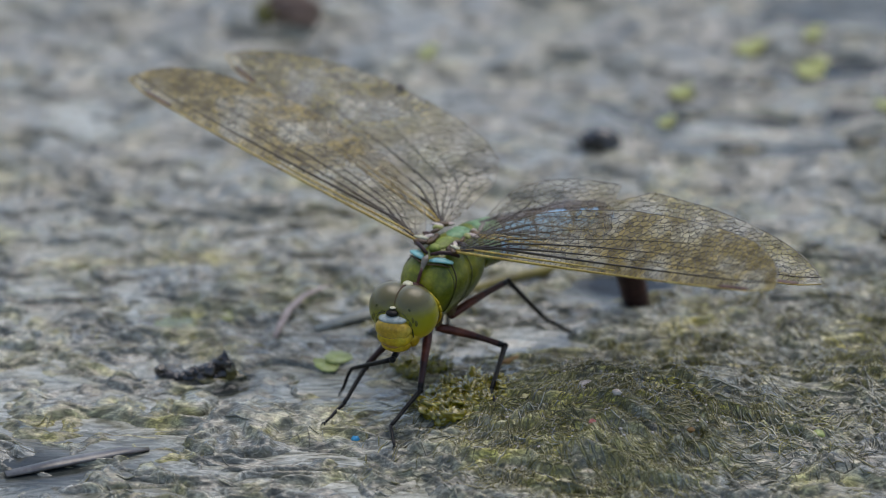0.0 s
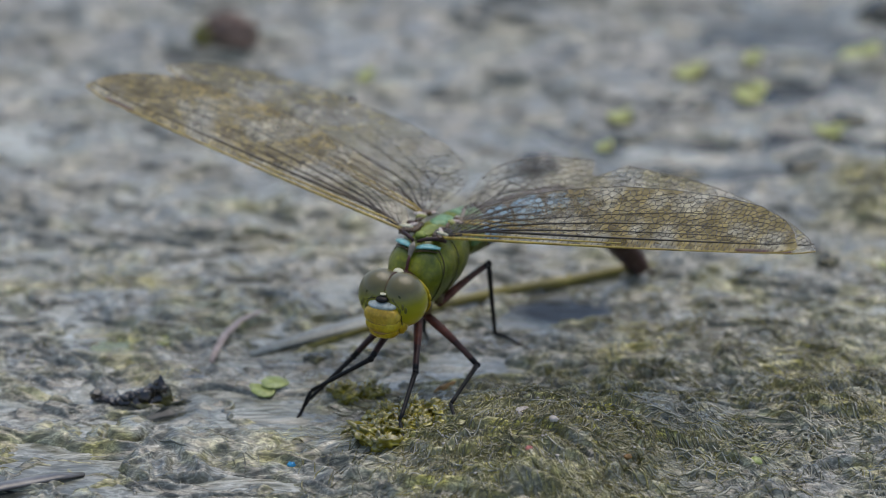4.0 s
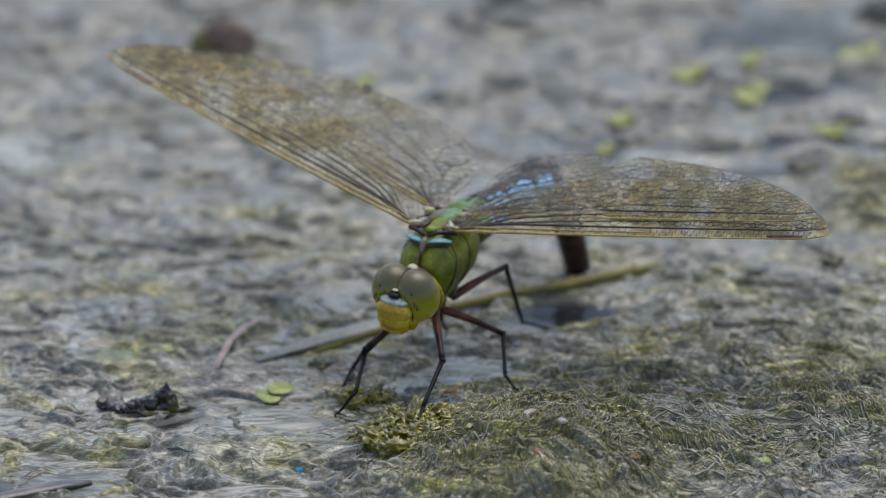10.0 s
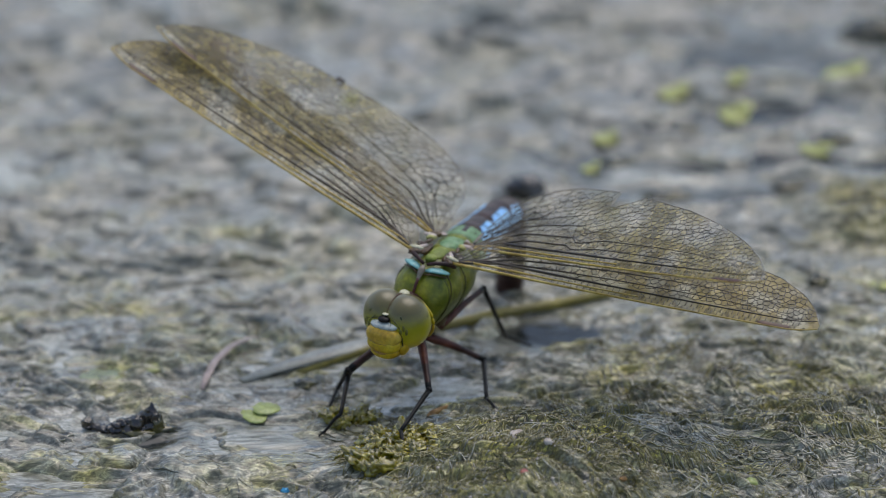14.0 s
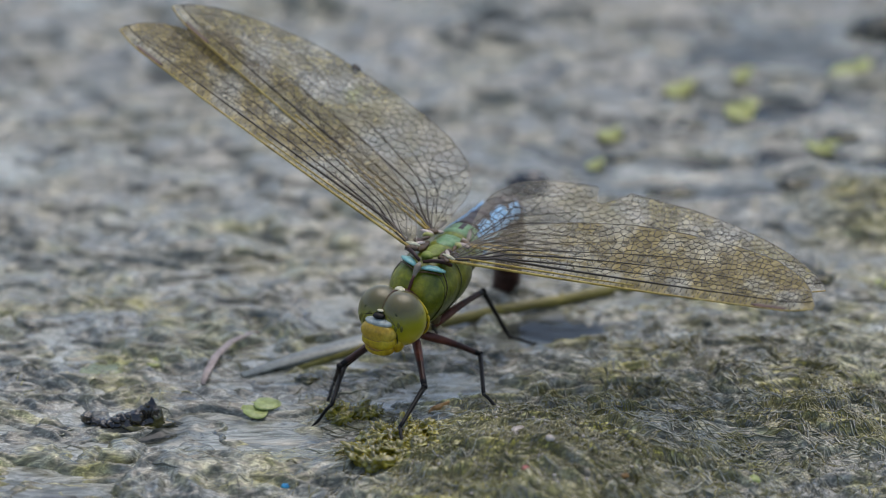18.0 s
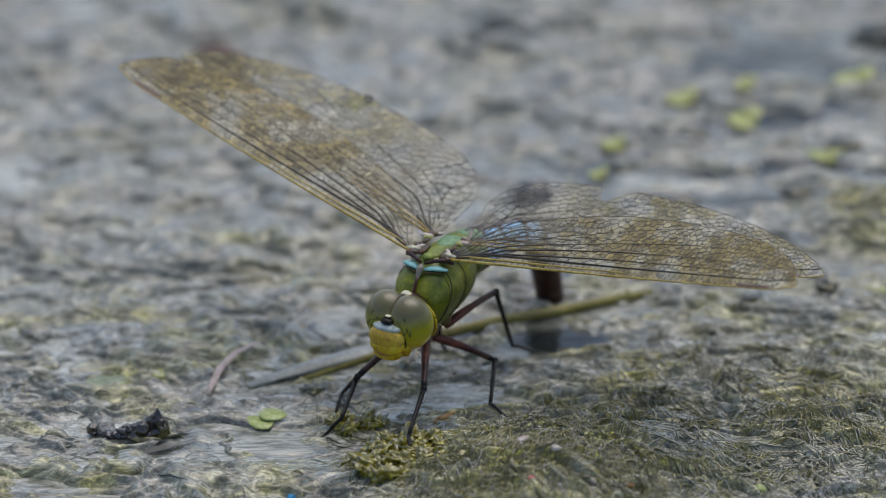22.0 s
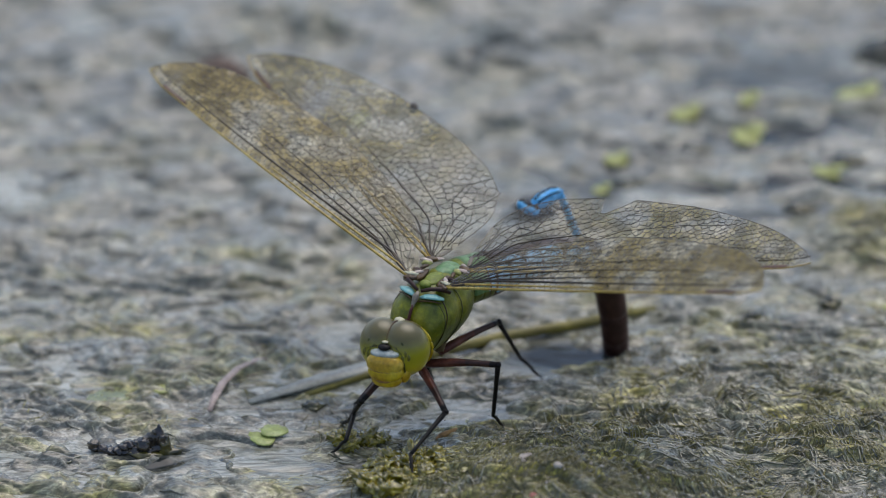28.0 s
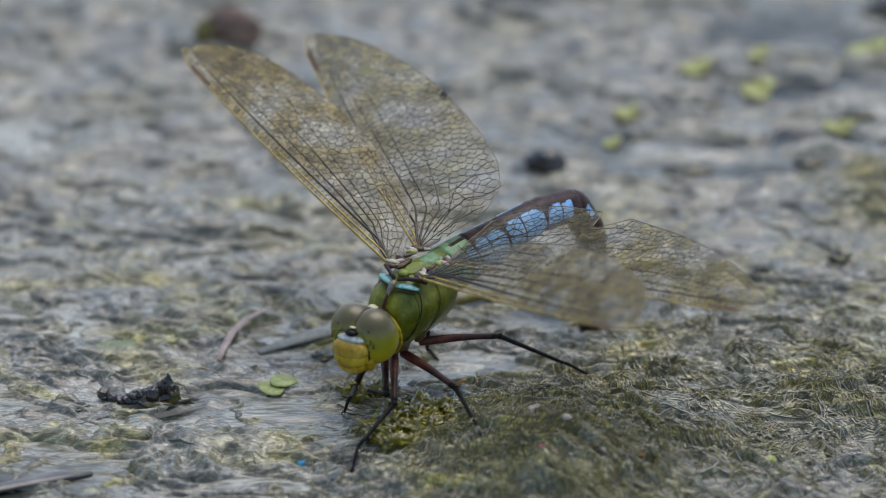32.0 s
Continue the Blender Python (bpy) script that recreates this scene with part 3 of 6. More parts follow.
def build_strands(name, seed, want, green, material, label):
    """Hair-like algae lying on the mat: green on the mounds, or grey under a film of water."""
    rng = np.random.RandomState(seed)
    px, py = rng.uniform(-72, 82, want * 24), rng.uniform(-60, 75, want * 24)
    t = tuftness(px, py)
    density = 0.002 + 0.9 * t ** 1.5 if green else (0.03 + 0.6 * bell(px, py, 46, -18, 40, 26) + 0.2 * bell(px, py, 16, -33, 24, 16)) * (1 - 0.75 * t)
    density = density * (1 - 0.85 * bell(px, py, -18, -22, 12, 5.5)) * (1 - 0.85 * bell(px, py, -26, -33, 14, 9)) * (1 - 0.8 * bell(px, py, -1, -10.5, 12, 4, 33)) * (1 - 0.7 * bell(px, py, -44, -20, 24, 10))
    keep = rng.rand(len(px)) < density * np.clip(1.1 - (py + 20) / 110, 0.05, 1)
    keep &= mat_height(px, py) > 0.2
    px, py = px[keep][:want], py[keep][:want]
    n, steps = len(px), 8
    length = rng.uniform(1.8, 5.0, n) if green else rng.uniform(3.0, 8.0, n)
    width = (0.04 + 0.13 * rng.rand(n) ** 1.6) if green else 0.07 + 0.16 * rng.rand(n) ** 2
    lift = rng.uniform(0.0, 0.3, n) if green else rng.uniform(0.0, 0.1, n)
    ang = (0.1 if green else -0.35) + (1.6 if green else 1.2) * fractal(px / 9, py / 7, 2, 61) + (0.0 if green else 0.7) * fractal(px / 3, py / 2, 2, 65) + rng.normal(0, 0.4 if green else 0.16, n)
    bend = rng.normal(0, 0.2 if green else 0.1, n)
    rows = []
    x, y = px.copy(), py.copy()
    for k in range(steps):
        u = k / (steps - 1)
        z = np.maximum(mat_height(x, y), -0.15) - 0.3 * width + lift * math.sin(math.pi * u)
        w = width * (1 - 0.75 * u ** 3)
        nx, ny = -np.sin(ang), np.cos(ang)
        rows.append(np.stack([np.stack([x + nx * w, y + ny * w, z], -1), np.stack([x - nx * w, y - ny * w, z], -1),
                              np.stack([x, y, z + 0.9 * w], -1)], 1))
        x, y = x + np.cos(ang) * length / steps, y + np.sin(ang) * length / steps
        ang = ang + bend
    v = np.stack(rows, 1)
    base = np.arange(n)[:, None, None] * (steps * 3) + np.arange(steps - 1)[None, :, None] * 3
    faces = []
    for a, b in ((0, 2), (2, 1), (1, 0)):
        faces.append(np.stack([base + a, base + b, base + 3 + b, base + 3 + a], -1).reshape(-1, 4))
    quads = np.concatenate(faces)
    me = bpy.data.meshes.new(name)
    me.vertices.add(v.size // 3)
    me.vertices.foreach_set("co", (v * MM).ravel())
    me.loops.add(quads.size)
    me.loops.foreach_set("vertex_index", quads.ravel())
    me.polygons.add(len(quads))
    me.polygons.foreach_set("loop_start", np.arange(len(quads)) * 4)
    me.polygons.foreach_set("use_smooth", np.ones(len(quads), dtype=bool))
    me.update(calc_edges=True)
    me.materials.append(material)
    tagged(new(name, me), label, "algae", kind="stuff")


build_ground()
build_strands("algae_strands", 11, 11500, True, HAIR, "fine tangled green algae hairs on the wet mat")
build_strands("algae_film_strands", 12, 3400, False, GREYHAIR, "grey-green algae threads under a film of water")


# ---- mesh helpers (sizes in mm) ----
def part(name, bm, material, parent=None, label="", smooth=True):
    """Links a bmesh, or (vertices, faces, material indices), as one mesh object under a thing or a part."""
    me = bpy.data.meshes.new(name)
    if isinstance(bm, tuple):
        verts, faces, idx = bm
        me.from_pydata([tuple(c * MM for c in v) for v in verts], [], faces)
        if idx is not None:
            me.polygons.foreach_set("material_index", idx)
    else:
        bmesh.ops.scale(bm, vec=(MM, MM, MM), verts=bm.verts)
        bm.to_mesh(me)
        bm.free()
    for m in material if isinstance(material, (list, tuple)) else [material]:
        me.materials.append(m)
    if smooth:
        me.polygons.foreach_set("use_smooth", np.ones(len(me.polygons), dtype=bool))
    me.update()
    ob = new(name, me)
    if parent:
        ob.parent = parent
    if label:
        tagged(ob, label)
    return ob


def tube(centres, radii, around=16, flat=1.0, pick=None, caps=True):
    """A tube through the points, with one radius, or (across, up), a point. pick(i, j) gives a face's material."""
    verts, faces, idx = [], [], []
    cs = [Vector(c) for c in centres]
    up = Vector((0, 0, 1))
    for i, c in enumerate(cs):
        d = (cs[min(i + 1, len(cs) - 1)] - cs[max(i - 1, 0)]).normalized()
        ref = up if abs(d.z) < 0.95 else Vector((1, 0, 0))
        side = ref.cross(d).normalized()
        top = d.cross(side).normalized()
        r = radii[i]
        ra, rb = r if isinstance(r, tuple) else (r, r * flat)
        for j in range(around):
            a = 2 * math.pi * j / around
            verts.append(c + side * (ra * math.sin(a)) + top * (rb * math.cos(a)))
    for i in range(len(cs) - 1):
        for j in range(around):
            a, b = i * around + j, i * around + (j + 1) % around
            faces.append((a, a + around, b + around, b))
            idx.append(pick(i, j) if pick else 0)
    if caps:
        faces.append(tuple(range(around)))
        faces.append(tuple(range((len(cs) - 1) * around + around - 1, (len(cs) - 1) * around - 1, -1)))
        idx += [pick(0, 0) if pick else 0, pick(len(cs) - 2, 0) if pick else 0]
    return verts, faces, idx


def blob(centre, radii, rough=0.0, rings=14, segs=20, power=1.0, seed=0, turn=(0, 0, 0)):
    """An ellipsoid with an uneven skin."""
    bm = bmesh.new()
    bmesh.ops.create_uvsphere(bm, u_segments=segs, v_segments=rings, radius=1.0)
    e = Euler([radians(a) for a in turn]).to_matrix()
    for v in bm.verts:
        k = 1.0
        if rough:
            k += rough * noise.fractal(v.co * 1.7 + Vector((seed * 7.3, seed * 3.1, seed)), 1.0, 2.0, 3)
        p = Vector([math.copysign(abs(c) ** power, c) for c in v.co]) * k
        v.co = e @ Vector((p.x * radii[0], p.y * radii[1], p.z * radii[2])) + Vector(centre)
    return bm



def thing(name, label, category, group=""):
    return tagged(new(name), label, category, group)


# ---- wings ----
def outline(kind, x):
    """Leading and trailing edge (chord, mm) of a wing at x mm from its root."""
    if kind == "fore":
        kx, ky = (0, 1.5, 4, 9, 16, 24, 32, 40, 46.5, 50.5, 52.8, 53.7, 54), (0.9, 3.0, 6.0, 9.0, 11.0, 12.0, 11.8, 10.8, 9.2, 6.8, 4.4, 2.6, 1.2)
        size = 54.0
    else:
        kx, ky = (0, 0.7, 2, 5, 10, 16, 22, 30, 37, 43.5, 47.5, 50.2, 51), (1.0, 8.0, 11.5, 14.6, 16.0, 16.0, 15.3, 13.8, 11.5, 8.4, 5.6, 2.8, 1.0)
        size = 51.0
    t = 0.0
    for d in (-0.6, 0.0, 0.6):
        t = t + np.interp(np.clip(x + d, 0, size), kx, ky) / 3
    lead = -0.75 * np.sin(np.pi * np.clip(x / size, 0, 1)) + 1.0 * np.clip((x - size + 5) / 5, 0, 1) ** 2
    return lead, t


def bite(x, notched):
    """Depth of the torn notches in a trailing edge."""
    if notched == "torn":
        return np.where((x > 16.6) & (x < 21.4), 3.6 * np.clip(np.minimum((x - 16.6) / 0.3, (21.4 - x) / 3.6), 0, 1), 0.0)
    if notched == "nick":
        return np.where((x > 26.2) & (x < 27.6), 0.8 * np.clip(np.minimum((x - 26.2) / 0.3, (27.6 - x) / 0.9), 0, 1), 0.0)
    return x * 0.0


def wing_z(x, y):
    return 0.012 * y * y * -0.25 - 0.0007 * x * x + 0.05 * np.sin(y * 2.1)


def ribbon(points, widths, mirror, lift=0.0):
    """Thin raised veins: each a flat-topped bar along straight pieces. points: pairs (x0, y0, x1, y1)."""
    p = np.asarray(points, float)
    w = np.asarray(widths, float)[:, None]
    a, b = p[:, :2], p[:, 2:]
    d = b - a
    ln = np.hypot(d[:, 0], d[:, 1])[:, None] + 1e-9
    d = d / ln
    s = np.stack([-d[:, 1], d[:, 0]], -1) * w
    a, b = a - d * w * 0.5, b + d * w * 0.5
    quads = []
    for q, off in ((a, s), (a, -s), (b, -s), (b, s)):
        quads.append(q + off)
    lo = np.stack(quads, 1)
    z = wing_z(lo[..., 0], lo[..., 1])
    th = w * 0.9
    top = np.concatenate([lo, (z + th + lift)[..., None]], -1)
    bot = np.concatenate([lo, (z - th - lift)[..., None]], -1)
    v = np.concatenate([top, bot], 1)
    v[..., 1] *= mirror
    n = len(v)
    base = np.arange(n)[:, None] * 8
    tmpl = np.array([[0, 1, 2, 3], [7, 6, 5, 4], [0, 4, 5, 1], [1, 5, 6, 2], [2, 6, 7, 3], [3, 7, 4, 0]])
    faces = (base[:, None, :] + tmpl[None]).reshape(-1, 4)
    return [tuple(c) for c in v.reshape(-1, 3)], [tuple(int(i) for i in f) for f in faces], None


def chain(xs, ys):
    return [(xs[i], ys[i], xs[i + 1], ys[i + 1]) for i in range(len(xs) - 1)]


def cell_net(kind, seed):
    """Edges of the small many-sided cells behind the main veins, from scattered cell centres."""
    from mathutils.geometry import delaunay_2d_cdt
    rng = np.random.RandomState(seed)
    size = 54.0 if kind == "fore" else 51.0
    pts = np.zeros((0, 2))

    def spacing(x, y):
        s = 0.82 + 0.36 * math.exp(-x / 8.0) * (1.3 if kind == "hind" else 0.8) - 0.2 * max(0.0, (x - 20) / 30)
        return s

    for _ in range(52000):
        x, y = rng.uniform(0, size + 1), rng.uniform(-1.5, 17.5)
        lead, trail = outline(kind, np.float64(x))
        if y < lead - 0.8 or y > trail + 1.0:
            continue
        if len(pts) and (((pts - (x, y)) * (1.0, 0.7)) ** 2).sum(1).min() < (spacing(x, y) * 0.86) ** 2:
            continue
        pts = np.vstack([pts, (x, y)])
    _, _, tris, _, _, _ = delaunay_2d_cdt([Vector(p) for p in pts], [], [], 0, 1e-6)
    owner, segs = {}, []
    centre = []
    for k, t in enumerate(tris):
        a, b, c = (pts[i] for i in t)
        d = 2 * (a[0] * (b[1] - c[1]) + b[0] * (c[1] - a[1]) + c[0] * (a[1] - b[1]))
        sa, sb, sc = a @ a, b @ b, c @ c
        centre.append(((sa * (b[1] - c[1]) + sb * (c[1] - a[1]) + sc * (a[1] - b[1])) / d,
                       (sa * (c[0] - b[0]) + sb * (a[0] - c[0]) + sc * (b[0] - a[0])) / d))
        for i in range(3):
            e = tuple(sorted((t[i], t[(i + 1) % 3])))
            if e in owner:
                segs.append((*centre[owner[e]], *centre[k]))
            owner[e] = k
    s = np.array(segs)
    return s[np.hypot(s[:, 0] - s[:, 2], s[:, 1] - s[:, 3]) < 3.0]


def inside(kind, x, y, strip, notched):
    lead, trail = outline(kind, x)
    return (y > lead + strip) & (y < trail - bite(x, notched)) & (x > 0.2)


NETS = {}


def build_wing(name, kind, mirror, notched, parent, film, label):
    """A wing along +x with its trailing edge towards +y, or -y for mirror -1."""
    size = 54.0 if kind == "fore" else 51.0
    xs = np.unique(np.concatenate([np.linspace(0, size, 130), np.arange(16.4, 21.6, 0.1)]))
    lead, trail = outline(kind, xs)
    trail = trail - bite(xs, notched)
    ny = 14
    v = np.linspace(0, 1, ny)
    yy = lead[:, None] * (1 - v) + trail[:, None] * v
    xx = np.repeat(xs[:, None], ny, 1)
    co = np.stack([xx, yy * mirror, wing_z(xx, yy)], -1).reshape(-1, 3)
    faces = []
    for i in range(len(xs) - 1):
        for j in range(ny - 1):
            a = i * ny + j
            faces.append((a, a + ny, a + ny + 1, a + 1) if mirror > 0 else (a, a + 1, a + ny + 1, a + ny))
    wing = part(name, ([tuple(c) for c in co], faces, None), film, parent, label)
    if kind not in NETS:
        NETS[kind] = cell_net(kind, 3 if kind == "fore" else 4)
    net = NETS[kind]
    ok = inside(kind, net[:, 0], net[:, 1], 1.75, notched) & inside(kind, net[:, 2], net[:, 3], 1.75, notched)
    net = net[ok]
    wide = 0.04 - 0.006 * np.exp(-net[:, 0] / 8)
    # ladder of straight cross veins behind the costa
    rungs, widths = [], []
    k = 1.2
    while k < size - 3:
        lo, _ = outline(kind, np.float64(k))
        rungs.append((k, lo, k + 0.12, lo + 0.8))
        rungs.append((k + 0.45, lo + 0.8, k + 0.5, lo + 1.75))
        widths += [0.045, 0.04]
        k += 1.05 - 0.3 * k / size
    tagged(part("vein_network", ribbon(np.concatenate([net, np.array(rungs)]), np.concatenate([wide, widths]), mirror), NETVEIN, wing, "fine dark net of cross veins"), kind="stuff")

    def long_vein(name, xv, yv, radii, material, label=""):
        part(name, tube([(float(x), float(y) * mirror, float(wing_z(x, y))) for x, y in zip(xv, yv)], [(float(r), float(r) * 1.2) for r in radii], 6), material, wing, label)

    xs = np.linspace(0, size - 0.5, 60)
    lo, hi = outline(kind, xs)
    long_vein("costal_vein", np.append(xs, size), np.append(lo, 1.0), np.linspace(0.2, 0.08, 61), AMBERV, "amber leading-edge vein")
    long_vein("subcostal_vein", xs[:32], (lo + 0.8 * np.clip(xs / 3, 0.4, 1))[:32], np.linspace(0.17, 0.1, 32), AMBERV)
    long_vein("radial_vein", xs, lo + 1.75 * np.clip(xs / 5, 0.3, 1), np.linspace(0.21, 0.08, 60), VEIN)
    fans = ((0.2, 8, 52, 0.3), (0.3, 8, 49, 0.48), (0.38, 7, 43, 0.7), (0.48, 6, 35, 0.92), (0.64, 4, 22, 0.97)) if kind == "fore" else ((0.17, 8, 48, 0.26), (0.26, 7, 45, 0.45), (0.36, 6, 38, 0.82), (0.44, 5, 28, 0.96), (0.64, 3, 14, 0.97))
    for n, (start, x0, x1, end) in enumerate(fans):
        xv = np.linspace(0.4, x1, 44)
        lv, tv = outline(kind, xv)
        tv = tv - bite(xv, notched)
        u = np.clip(xv / x1, 0, 1)
        frac = start * np.clip(xv / x0, 0.15, 1) + (end - start) * u ** 1.6
        long_vein("long_vein", xv, lv + 0.3 + (tv - lv - 0.3) * frac, (0.17, 0.16, 0.12, 0.08, 0.07)[n] * (1 - 0.8 * np.linspace(0, 1, 44) ** 0.8), VEIN)
    edge = np.linspace(0.3, size - 0.05, 150)
    _, tv = outline(kind, edge)
    long_vein("trailing_vein", edge, tv - bite(edge, notched), [0.06] * 150, EDGEVEIN, "pale glinting trailing edge")
    if kind == "hind":
        for loop in (((2.0, 3.2), (4.4, 6.4), (5.6, 9.4), (4.6, 12.2), (5.2, 15.0)), ((4.4, 6.4), (8.0, 8.6), (9.2, 11.6), (8.2, 15.6)), ((5.6, 9.4), (8.0, 8.6)), ((1.0, 3.4), (2.4, 7.4), (2.8, 11.4))):
            xv = np.interp(np.linspace(0, len(loop) - 1, 24), range(len(loop)), [p[0] for p in loop])
            yv = np.interp(np.linspace(0, len(loop) - 1, 24), range(len(loop)), [p[1] for p in loop])
            long_vein("loop_vein", xv, yv, np.linspace(0.085, 0.045, 24), VEIN)
    x0 = size * 0.84
    xs = np.linspace(x0, x0 + 5.0, 9)
    lo, _ = outline(kind, xs)
    part("pterostigma", tube([(float(x), float(y + 0.4) * mirror, float(wing_z(x, y))) for x, y in zip(xs, lo)], [(0.1, 0.06)] + [(0.36, 0.09)] * 7 + [(0.1, 0.06)], 10), STIGMA, wing, "red-brown wing spot")
    if kind == "hind":
        bm = blob((0.3, 2.2 * mirror, -0.1), (0.35, 1.5, 0.1), 0.15, 8, 12)
        part("membranule", bm, TAUPE, wing, "pale wing-base flap")
        r = 2.6 if notched == "nick" else 0
        if r:
            part("dead_spot", blob((26.8, 14.2 * mirror, -0.7), (0.7, 0.5, 0.12), 0.5, 8, 12), VEIN, wing, "dark torn spot")
    return wing


# ---- the dragonfly ----
fly = thing("dragonfly", "green and blue dragonfly with a torn wing standing on algae", "dragonfly")
NECK = (8.8, 0.0, 0.2)


def build_head(parent):
    head = part("head", blob((2.0, 0, -0.6), (2.6, 4.0, 3.4), 0.0), DARKRED, parent)
    for side in (1, -1):
        eye = part("compound_eye", blob((0, 0, 0), (3.5, 3.6, 3.95), 0.0, 32, 44), EYE, head, "large olive-brown compound eye with a yellow rim")
        eye.matrix_basis = Matrix.LocRotScale((2.1 * MM, 1.62 * side * MM, -0.75 * MM), Euler((radians(-6 * side), radians(14), radians(6 * side))), None)
        rim = [(0.15 + 0.9 * math.cos(a), side * (1.6 + 3.3 * math.sin(a)), -0.75 + 3.45 * math.cos(a)) for a in np.linspace(0.3, 2.7, 22)]
        part("eye_rim", tube(rim, [0.08 + 0.14 * math.sin(math.pi * k / 21) for k in range(22)], 10), YELLOW, head, "yellow rear rim of the eye")
    seam = [(2.1 + 3.2 * math.sin(a), 0, -0.75 + 3.52 * math.cos(a)) for a in np.linspace(-0.5, 0.95, 16)]
    part("eye_seam", tube(seam, [0.11] * 16, 8), SUTURE, head)
    part("occiput", blob((0.3, 0, 2.35), (0.75, 0.8, 0.45), 0.1), CREAM, head, "cream triangle behind the eyes")
    part("frons", blob((5.4, 0, -0.35), (1.4, 2.25, 0.58), 0.03, 18, 28, 0.9), WHITISH, head, "pale blue-white brow")
    part("vertex_knob", blob((5.65, 0, 0.55), (0.75, 0.95, 0.42), 0.06), BLACK, head, "black spot on the brow")
    part("ocellus", blob((5.25, 0, 1.15), (0.35, 0.5, 0.15), 0.0), CREAM, head)
    part("clypeus", blob((5.6, 0, -1.75), (1.75, 2.8, 1.5), 0.03, 18, 28, 0.86), AMBER, head, "yellow upper face plate")
    part("face_plate", blob((5.5, 0, -3.0), (1.78, 2.66, 1.35), 0.03, 18, 28, 0.86), YELLOW, head, "greenish-yellow lower face plate")
    part("lip", blob((5.25, 0, -4.15), (1.68, 2.3, 1.1), 0.03, 18, 28, 0.88), YELLOW, head, "yellow upper lip")
    part("lip_edge", tube([(6.8 - 0.2 * y * y, y, -4.1 + 0.09 * y * y) for y in np.linspace(-1.5, 1.5, 11)], [0.2] * 11, 8), BROWNY, head, "brown lip line")
    part("jaw", blob((3.9, 0, -4.6), (1.5, 2.2, 0.7), 0.05), BROWNY, head)
    for side in (1, -1):
        part("mandible", blob((4.0, 2.3 * side, -3.7), (1.3, 0.7, 1.2), 0.05), YELLOW, head)
        part("cheek_line", tube([(5.55, 1.6 * side, 0.75), (5.45, 2.55 * side, -0.3), (5.2, 2.8 * side, -1.8), (4.7, 2.65 * side, -3.6)], [0.08, 0.12, 0.12, 0.09], 8), SEAM, head)
        part("antenna", tube([(5.7, 1.1 * side, 0.6), (6.5, 1.7 * side, 0.75), (7.4, 2.3 * side, 0.7)], [0.08, 0.04, 0.015], 6), BLACK, head)
        for y, z in ((2.6, 0.9), (3.1, -0.3), (2.7, -0.9), (3.5, -0.8)):
            x = 2.1 + 3.5 * max(0.05, 1 - ((y - 1.62) / 3.6) ** 2 - ((z + 0.75) / 3.95) ** 2) ** 0.5
            part("eye_spot", blob((x + 0.02, y * side, z), (0.12, 0.27, 0.5), 0.1, 10, 14), SEAM if z > 0.5 else EYESMUDGE, head)
    part("face_groove", tube([(7.28 - 0.16 * y * y, y, -2.55) for y in np.linspace(-2.2, 2.2, 9)], [0.05] * 9, 6), BROWNY, head)
    for ob in [head, *head.children]:
        ob.data.transform(Matrix.Diagonal((0.97, 0.97, 1.04, 1)))
        ob.location = Vector((ob.location.x * 0.97, ob.location.y * 0.97, ob.location.z * 1.04))
    return head


def narrow(z):
    """The thorax tapers below the wings."""
    return 1.0 - 0.42 * min(1.0, max(0.0, (2.5 - z) / 7.5)) ** 1.2


